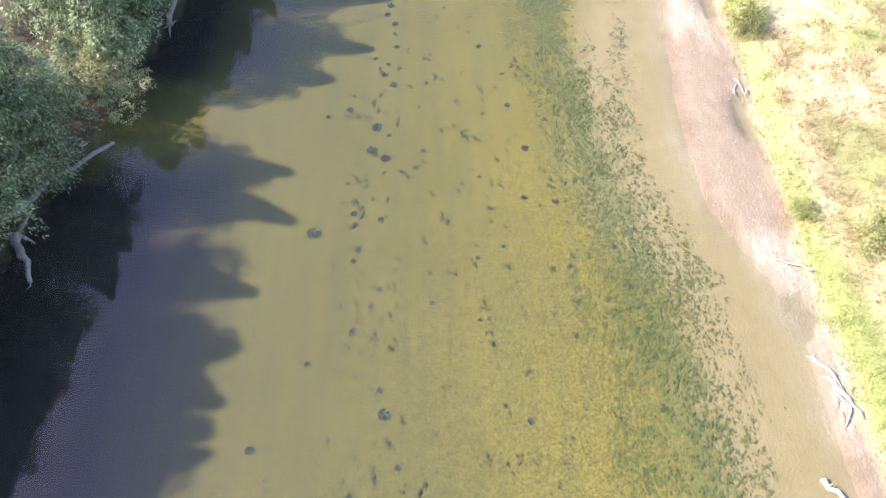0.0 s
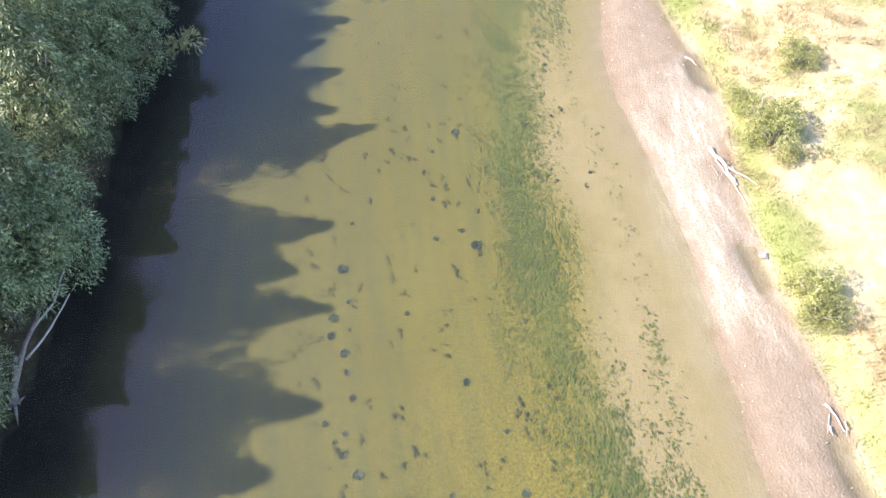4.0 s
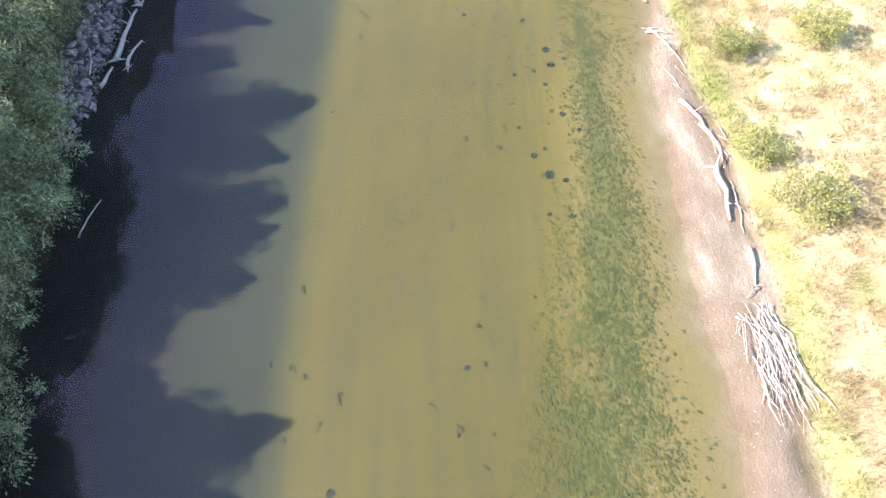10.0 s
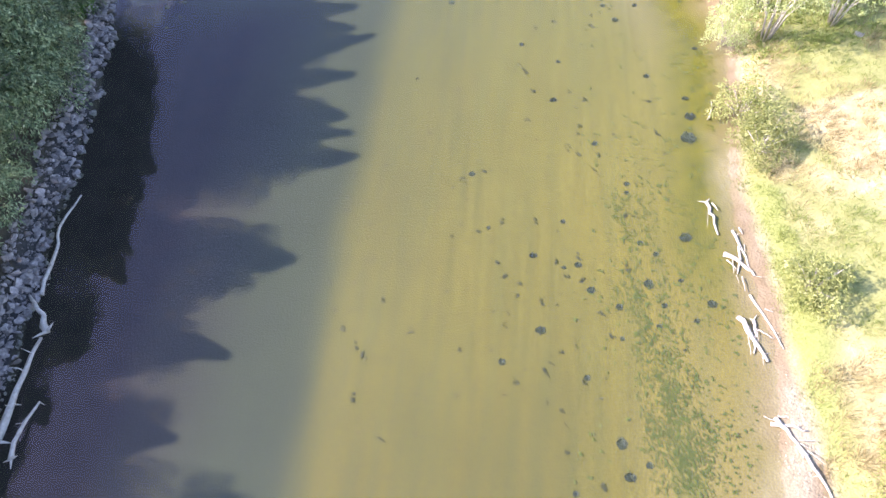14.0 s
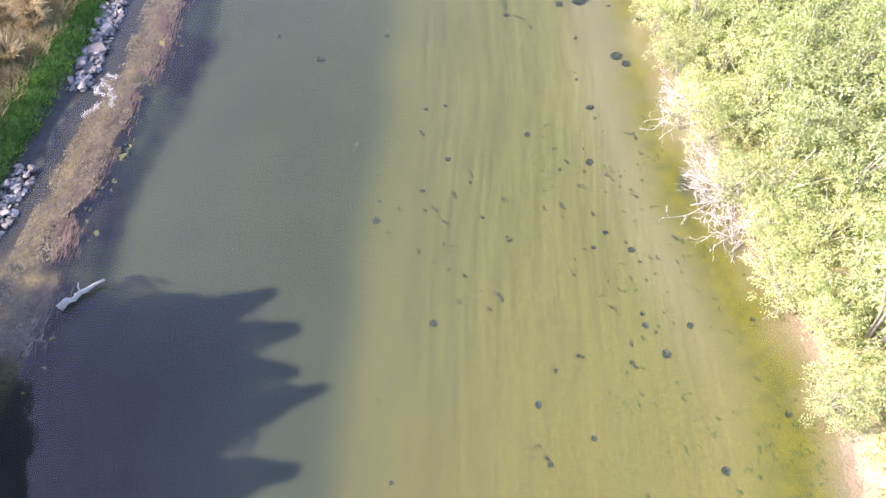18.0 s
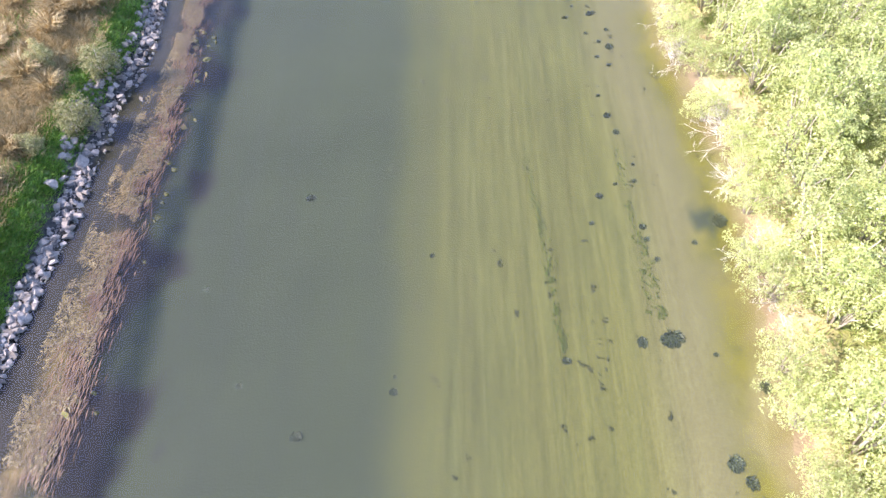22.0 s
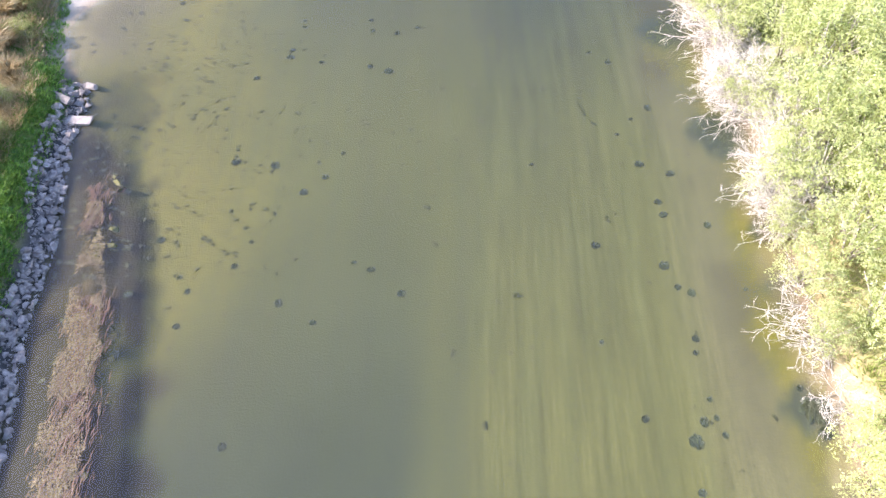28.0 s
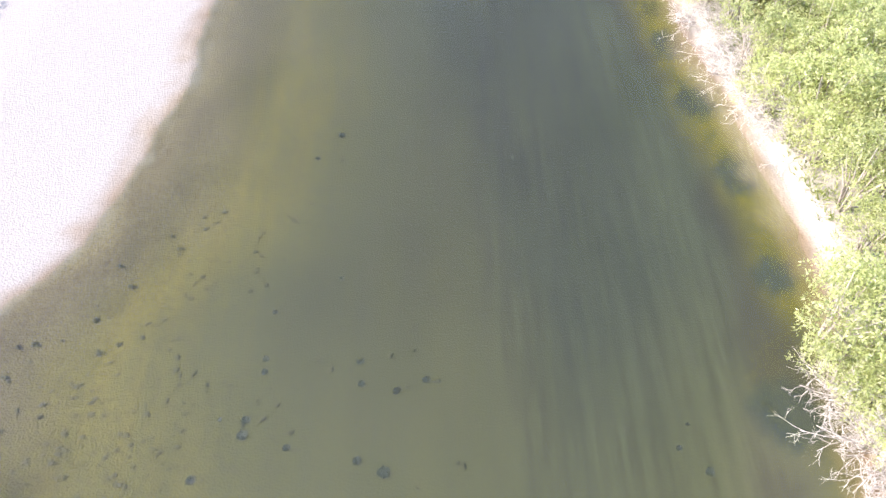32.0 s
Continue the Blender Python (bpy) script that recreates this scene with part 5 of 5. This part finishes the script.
for k, (x, y, s) in enumerate(CLUMPS_A + CLUMPS_B + CLUMPS_C + CLUMPS_D + CLUMPS_E + CLUMPS_F + CLUMPS_G + CLUMPS_H):
    ob = new("weed_clump", CLUMPS[k % 4])
    ob.matrix_basis = pose(x, y, ground_z(x, y) - 0.02, 0, 0, -15 + 30 * random.random()) @ Matrix.Diagonal((s, s * (0.9 + 0.4 * random.random()), s * 0.7, 1))
    tagged(ob, "dark round weed clump rooted on the riverbed gravel", "weed clump", "weed clumps")

# brown algae mat on the shelf below the riprap
rng = np.random.RandomState(37)
n = 70000
ay = rng.uniform(122, 203, n)
a0, a1 = np.interp(ay, *zip(*LEFT_WATER)) + np.interp(ay, (150, 168, 185), (1.3, 1.4, 1.8)), line(SHELF, ay) + (rough(0 * ay, ay, 2.2, 31) - 0.5) * 1.6
ax = a0 + (a1 - a0 + 0.5) * rng.rand(n)
keep = (rough(ax, ay, 1.2, 97) + 0.2 * rng.rand(n) > 0.56) & (a1 > a0 + 0.2) & (rng.rand(n) < smooth(200, 188, ay))
ax, ay = ax[keep], ay[keep]
n = len(ax)
at = np.column_stack([ax, ay, np.maximum(height(ax, ay), -0.10) + rng.uniform(0.0, 0.1, n)])
way = np.column_stack([rng.normal(size=n) * 0.9 - 0.3, 0.8 * rng.normal(size=n) - 0.5, rng.uniform(-0.1, 0.1, n)])
P = leaves(rng, at, way, rng.uniform(0.04, 0.2, n), rng.uniform(0.02, 0.07, n), np.tile((0, 0, 1.0), (n, 1)), True)
tagged(new("algae_mat", quads("algae_mat", P, ALGAE)), "golden-brown algae mat surfacing along the shelf", "algae", kind="stuff")


STRAND = leaf_material("red_weed_strand", (0.095, 0.046, 0.025), (0.175, 0.088, 0.046), (0.26, 0.15, 0.085), 0.1, 0.2)
rng = np.random.RandomState(38)
n = 9000
sy = rng.uniform(122, 198, n)
sx = line(SHELF, sy) + rng.normal(size=n) * 0.55 + 0.1
keep = rough(sx, sy, 2.0, 99) + 0.12 * (sy < 152) > 0.5
sx, sy = sx[keep], sy[keep]
n = len(sx)
at = np.column_stack([sx, sy, np.full(n, -0.06) - 0.1 * rng.rand(n)])
way = np.column_stack([rng.normal(size=n) * 0.18 - 0.35, -np.ones(n), rng.normal(size=n) * 0.03])
P = leaves(rng, at, way, rng.uniform(0.25, 1.0, n), rng.uniform(0.02, 0.06, n), np.tile((0, 0, 1.0), (n, 1)))
tagged(new("weed_strands", quads("weed_strands", P, STRAND)), "reddish weed strands trailing with the current", "water weed", kind="stuff")

rng = np.random.RandomState(39)
SUNK = stone_material("algae_coated_stone", (0.085, 0.080, 0.030), (0.175, 0.150, 0.058), 0.6)
places = []
for k in range(230):
    y = rng.uniform(120, 203)
    x = float(line(SHELF, y)) + 0.1 + 1.5 * rng.rand() ** 1.4
    if float(hum(x, y, 3.0, 103)) > 0.42:
        r = 0.10 + 0.26 * rng.rand() ** 2
        places.append((x, y, ground_z(x, y) + 0.1 * r, r))
scatter("sunken_stones", places, SUNK, "algae-coated stones lying under water off the shelf", "stones")

foam_shade = Shade("foam", 0.6, 0.4)
foam_shade.base(foam_shade.ramp(foam_shade.grain(foam_shade.coord(), 12, 3), (0.3, (0.34, 0.33, 0.31)), (0.7, (0.56, 0.55, 0.53))))
n = 1000
k = rng.randint(0, 5, n)
u = rng.rand(n)
fx = np.array([0.9, 1.2, 1.6, 0.4, 1.9])[k] + np.array([0.5, 0.7, 0.6, 0.9, 0.1])[k] * u + 0.12 * np.sin(9 * u + k) + rng.normal(size=n) * 0.09
fy = np.array([139.3, 139.9, 140.3, 136.9, 138.6])[k] - np.array([0.9, 1.2, 0.5, -0.9, 1.3])[k] * u + rng.normal(size=n) * 0.10
at = np.column_stack([fx, fy, np.full(n, 0.006) + 0.006 * rng.rand(n)])
way = np.column_stack([rng.normal(size=n), rng.normal(size=n), np.zeros(n)])
P = leaves(rng, at, way, rng.uniform(0.04, 0.14, n), rng.uniform(0.012, 0.034, n), np.tile((0, 0, 1.0), (n, 1)))
tagged(new("foam", quads("foam", P, foam_shade.mat)), "white foam on the riffle over the shelf", "foam", kind="stuff")


# ---- driftwood ----
def log(points, radius, material, label, stubs=0, roots=0, name="driftwood_log", group="driftwood", seed=1):
    """A bent, tapered log with broken stubs and, where wanted, a splayed root end."""
    rng = np.random.RandomState(seed)
    root = thing(name, pose(*points[0]), label, "driftwood", group)
    o = Vector(points[0])
    pts = []
    for k in range(len(points) - 1):
        a, b = Vector(points[k]) - o, Vector(points[k + 1]) - o
        pts += [a.lerp(b, s) + Vector(rng.normal(size=3) * radius * 0.35) for s in (0, 0.33, 0.66)]
    pts.append(Vector(points[-1]) - o)
    out = ([], [])
    rad = [radius * (1 - 0.6 * k / (len(pts) - 1)) for k in range(len(pts))]
    tube(out, pts, rad, 8, seed)
    part("stem", solid("stem", out, material), root)
    for k in range(stubs):
        i = 1 + rng.randint(len(pts) - 1)
        d = Vector(rng.normal(size=3)).normalized() + Vector((0, 0, 0.3))
        ln = min(radius * (1.4 + 3 * rng.rand()), 0.5)
        o2 = ([], [])
        tube(o2, [pts[i], pts[i] + d * ln * 0.5, pts[i] + d * ln + Vector(rng.normal(size=3)) * ln * 0.2], [rad[i] * 0.42, rad[i] * 0.28, rad[i] * 0.08], 5)
        part("stub", solid("stub", o2, material), root)
    for k in range(roots):
        a = 6.28 * k / max(1, roots) + rng.rand()
        back = (pts[0] - pts[1]).normalized()
        d = back * 0.4 + Vector((math.cos(a), math.sin(a), 0.5 * math.sin(2 * a)))
        ln = radius * (2.5 + 2 * rng.rand())
        o2 = ([], [])
        tube(o2, [pts[0], pts[0] + d * ln * 0.5, pts[0] + d * ln], [radius * 0.6, radius * 0.35, radius * 0.08], 5)
        part("root", solid("root", o2, material), root)
    return root


log(((-22.4, 20.6, 0.9), (-20, 23.4, 0.8), (-17.6, 26.1, 0.55)), 0.2, GREY_WOOD, "long grey fallen trunk reaching over the water", 3, 0, seed=2)
log(((-21.2, 20.2, 0.5), (-20.4, 19.0, 0.5), (-19.8, 17.6, 0.2)), 0.24, GREY_WOOD, "broken grey stump with splayed roots in the shallows", 3, 4, seed=3)
log(((-17.2, 36.2, -0.3), (-16.1, 38.8, 0.9), (-14.9, 41.6, 1.8)), 0.13, GREY_WOOD, "leaning dead snag with bare prongs", 2, 0, seed=4)
log(((-15.7, 39.2, 1.3), (-14.7, 40.2, 1.7), (-14.2, 41.6, 2.1)), 0.06, DRIFT, "pale bare branch over dark water", 1, 0, seed=5)
log(((-16.0, 38.0, 0.9), (-14.9, 39.1, 1.3), (-14.1, 40.6, 1.6)), 0.06, DRIFT, "pale bare branch over dark water", 1, 0, seed=6)
log(((-16.8, 36.4, 0.1), (-16.6, 37.4, 0.5), (-16.4, 38.2, 1.0)), 0.2, GREY_WOOD, "splintered grey stump at the wooded bank", 3, 3, seed=7)
log(((-8.5, 80.3, -0.1), (-7.9, 81.1, 0.3), (-7.2, 82.0, 0.5)), 0.045, DRIFT, "thin bleached stick standing out of the water", 1, seed=8)
log(((-10.1, 80.0, 0.0), (-10.0, 80.5, 0.3), (-9.9, 81.1, 0.5)), 0.06, DRIFT, "thin bleached stick standing out of the water", 0, seed=9)
log(((-11.9, 75.4, 0.3), (-11.4, 77.0, 0.4), (-11.2, 78.6, 0.5)), 0.12, GREY_WOOD, "tangled grey roots at the wooded bank", 6, 3, seed=10)
log(((-6.4, 100.2, 0.05), (-5.9, 102.5, 0.2), (-5.9, 104.0, 0.25), (-5.1, 106.0, 0.2)), 0.10, DRIFT, "curved bleached log half afloat", 5, 0, seed=11)
log(((-5.7, 98.0, 0.3), (-6.1, 98.9, 0.25), (-6.8, 100.1, 0.2)), 0.16, DRIFT, "short bleached log chunk beside a longer trunk", 1, 2, seed=12)
log(((-7.0, 93.0, 0.25), (-6.6, 95.3, 0.25), (-6.0, 97.8, 0.1)), 0.17, DRIFT, "thick bleached trunk lying at the stones", 4, 2, seed=13)
log(((-6.4, 92.2, 0.2), (-6.2, 93.2, 0.3), (-5.6, 94.6, 0.1)), 0.11, DRIFT, "bleached root stock with a forked branch", 3, 3, seed=14)
log(((-7.9, 91.0, 0.1), (-7.2, 92.4, 0.25)), 0.13, DRIFT, "short bleached broken log", 1, 0, seed=15)
log(((-8.4, 91.8, 0.5), (-8.3, 92.8, 0.6), (-8.5, 94.0, 0.7)), 0.05, DRIFT, "thin bleached stick on the stones", 1, 0, seed=16)
log(((0.0, 123.8, 0.12), (1.0, 124.2, 0.15), (2.1, 124.7, 0.3)), 0.17, DRIFT, "weathered grey log standing out of the shallows", 3, 0, seed=17)
log(((-0.3, 148.2, 0.9), (0.6, 149.6, 0.8)), 0.04, DRIFT, "thin bleached stick on green herbs", 0, 0, seed=18)
log(((0.2, 147.8, 0.8), (0.9, 149.0, 0.7)), 0.035, DRIFT, "thin bleached stick on green herbs", 0, 0, seed=19)

RIGHT_LOGS = ((15.9, 12.1, 16.7, 10.4, 0.1), (16.3, 11.0, 17.0, 9.3, 0.12), (16.8, 10.2, 16.2, 9.0, 0.06), (17.3, 16.4, 15.7, 17.2, 0.07), (14.6, 6.9, 15.4, 5.6, 0.13),
              (18.2, 43.9, 18.6, 41.2, 0.13), (18.6, 42.4, 19.4, 40.8, 0.07), (18.2, 43.0, 18.5, 39.9, 0.05), (17.2, 29.5, 17.4, 28.2, 0.06), (24.1, 81.9, 24.8, 78.6, 0.14),
              (24.9, 79.5, 24.4, 76.8, 0.1), (24.4, 80.0, 25.0, 77.2, 0.07), (23.9, 76.9, 23.2, 73.6, 0.19), (24.3, 75.6, 23.6, 72.8, 0.07), (23.5, 72.0, 22.7, 69.9, 0.13),
              (26.1, 96.2, 26.9, 94.7, 0.13), (26.9, 96.4, 26.2, 95.0, 0.08), (25.3, 92.8, 25.6, 90.5, 0.15), (25.9, 92.6, 25.2, 91.0, 0.09), (26.3, 93.8, 26.5, 90.9, 0.07))
RIGHT_LOGS_FAR = ((24.8, 88.1, 25.1, 86.3, 0.11), (25.1, 86.8, 25.5, 84.3, 0.09), (24.5, 87.9, 25.8, 87.3, 0.09), (24.3, 84.5, 24.5, 82.8, 0.05), (26.4, 99.4, 26.2, 97.3, 0.1),
                  (27.0, 97.4, 26.8, 95.0, 0.08), (20.5, 60.0, 21.1, 59.0, 0.08), (33.0, 110.2, 35.5, 111.0, 0.05), (28.8, 104.8, 29.6, 106.2, 0.06), (19.7, 51.0, 20.2, 50.2, 0.07))
for k, (x0, y0, x1, y1, r) in enumerate(RIGHT_LOGS + RIGHT_LOGS_FAR):
    r *= 0.92
    za, zb = max(ground_z(x0, y0), -0.05) + r * 0.8, max(ground_z(x1, y1), -0.05) + r * 0.7
    log(((x0, y0, za), ((x0 + x1) / 2 + 0.1, (y0 + y1) / 2, max((za + zb) / 2, ground_z((x0 + x1) / 2, (y0 + y1) / 2) + r)), (x1, y1, zb)), r, DRIFT,
        "sun-bleached driftwood log stranded along the bar", 1 + k % 2, 3 if k % 6 == 0 else 0, seed=40 + k)
rng = np.random.RandomState(45)
for k in range(70):
    x0, y0, x1, y1, r = (RIGHT_LOGS + RIGHT_LOGS_FAR)[k % 28]
    s = rng.rand()
    x, y = x0 + (x1 - x0) * s + 0.35 * rng.normal(), y0 + (y1 - y0) * s + 0.35 * rng.normal()
    a, ln = math.atan2(y1 - y0, x1 - x0) + 0.45 * rng.normal(), 0.3 + 0.8 * rng.rand()
    z = max(ground_z(x, y), -0.03) + 0.05 + 0.12 * rng.rand()
    log(((x, y, z), (x + 0.5 * ln * math.cos(a), y + 0.5 * ln * math.sin(a), z + 0.04), (x + ln * math.cos(a), y + ln * math.sin(a), z + 0.02)), 0.015 + 0.03 * rng.rand() ** 2, DRIFT,
        "bleached stick stranded along the bar", k % 2, 0, "driftwood_stick", "driftwood", 300 + k)
rng = np.random.RandomState(44)
for k in range(150):
    y0 = 64.6 + 4.6 * rng.rand()
    x0 = 20.7 + 1.9 * rng.rand() + 0.12 * (y0 - 66)
    a = radians(-94 + 13 * rng.normal())
    ln = 0.6 + 1.7 * rng.rand() ** 1.4
    x1, y1 = x0 + ln * math.cos(a), y0 + ln * math.sin(a)
    z = max(ground_z(x0, y0), ground_z(x1, y1)) + 0.02 + 0.16 * rng.rand()
    log(((x0, y0, z + 0.1), (0.5 * (x0 + x1) + 0.12 * rng.normal(), 0.5 * (y0 + y1), z + 0.08), (x1, y1, z)), 0.011 + 0.03 * rng.rand() ** 3, BRANCH if k % 6 else GREY_WOOD, "bleached stick in a heap of driftwood", k % 2, 0, "driftwood_stick", "driftwood heap", 100 + k)


# ---- dead branches along the thicket ----
def dead_branch(seed, material=BRANCH):
    rng = np.random.RandomState(seed)
    out = ([], [])

    def grow(p, d, ln, r, depth):
        q = p + d * ln * 0.5 + Vector(rng.normal(size=3)) * ln * 0.06
        e = q + (d + Vector(rng.normal(size=3)) * 0.2).normalized() * ln * 0.5
        tube(out, [p, q, e], [r, r * 0.8, r * 0.6], 3)
        if depth:
            for j in range(3 if depth > 1 else 2):
                s = rng.rand()
                b = p.lerp(q, 0.5 + s) if s < 0.5 else q.lerp(e, s)
                nd = (d + Vector(rng.normal(size=3)) * 0.55 + Vector((0, 0, 0.08))).normalized()
                grow(b, nd, ln * (0.5 + 0.25 * rng.rand()), r * 0.68, depth - 1)

    for k in range(3):
        grow(Vector((0.3 * rng.rand(), 0.5 * rng.normal(), 0)), Vector((-1, 0.5 * rng.normal(), 0.18 + 0.25 * rng.rand())).normalized(), 1.1 + 0.9 * rng.rand(), 0.026, 4)
    return solid("dead_branch", out, material)


DEAD = [dead_branch(90 + k) for k in range(4)]
rng = np.random.RandomState(46)
for k in range(160):
    if k < 96:
        y = 184 + 17.5 * rng.rand()
        x = float(line(RIGHT_WATER, y)) + 0.1 + 3.6 * rng.rand()
    elif k < 134:
        y = 215 + 23 * rng.rand()
        x = float(line(RIGHT_WATER, y)) + 0.9 + 3 * rng.rand()
    else:
        y = 113 + 72 * rng.rand()
        x = float(line(RIGHT_WATER, y)) + 0.3 + 0.9 * rng.rand()
    s = 0.7 + 0.6 * rng.rand()
    ob = new("dead_branch", DEAD[k % 4])
    ob.matrix_basis = pose(x, y, ground_z(x, y) + 0.05, 0, 0, -25 + 70 * (rng.rand() - 0.5)) @ Matrix.Scale(s, 4)
    tagged(ob, "bleached bare dead branch hanging over the water's edge", "dead branch", "dead branches")
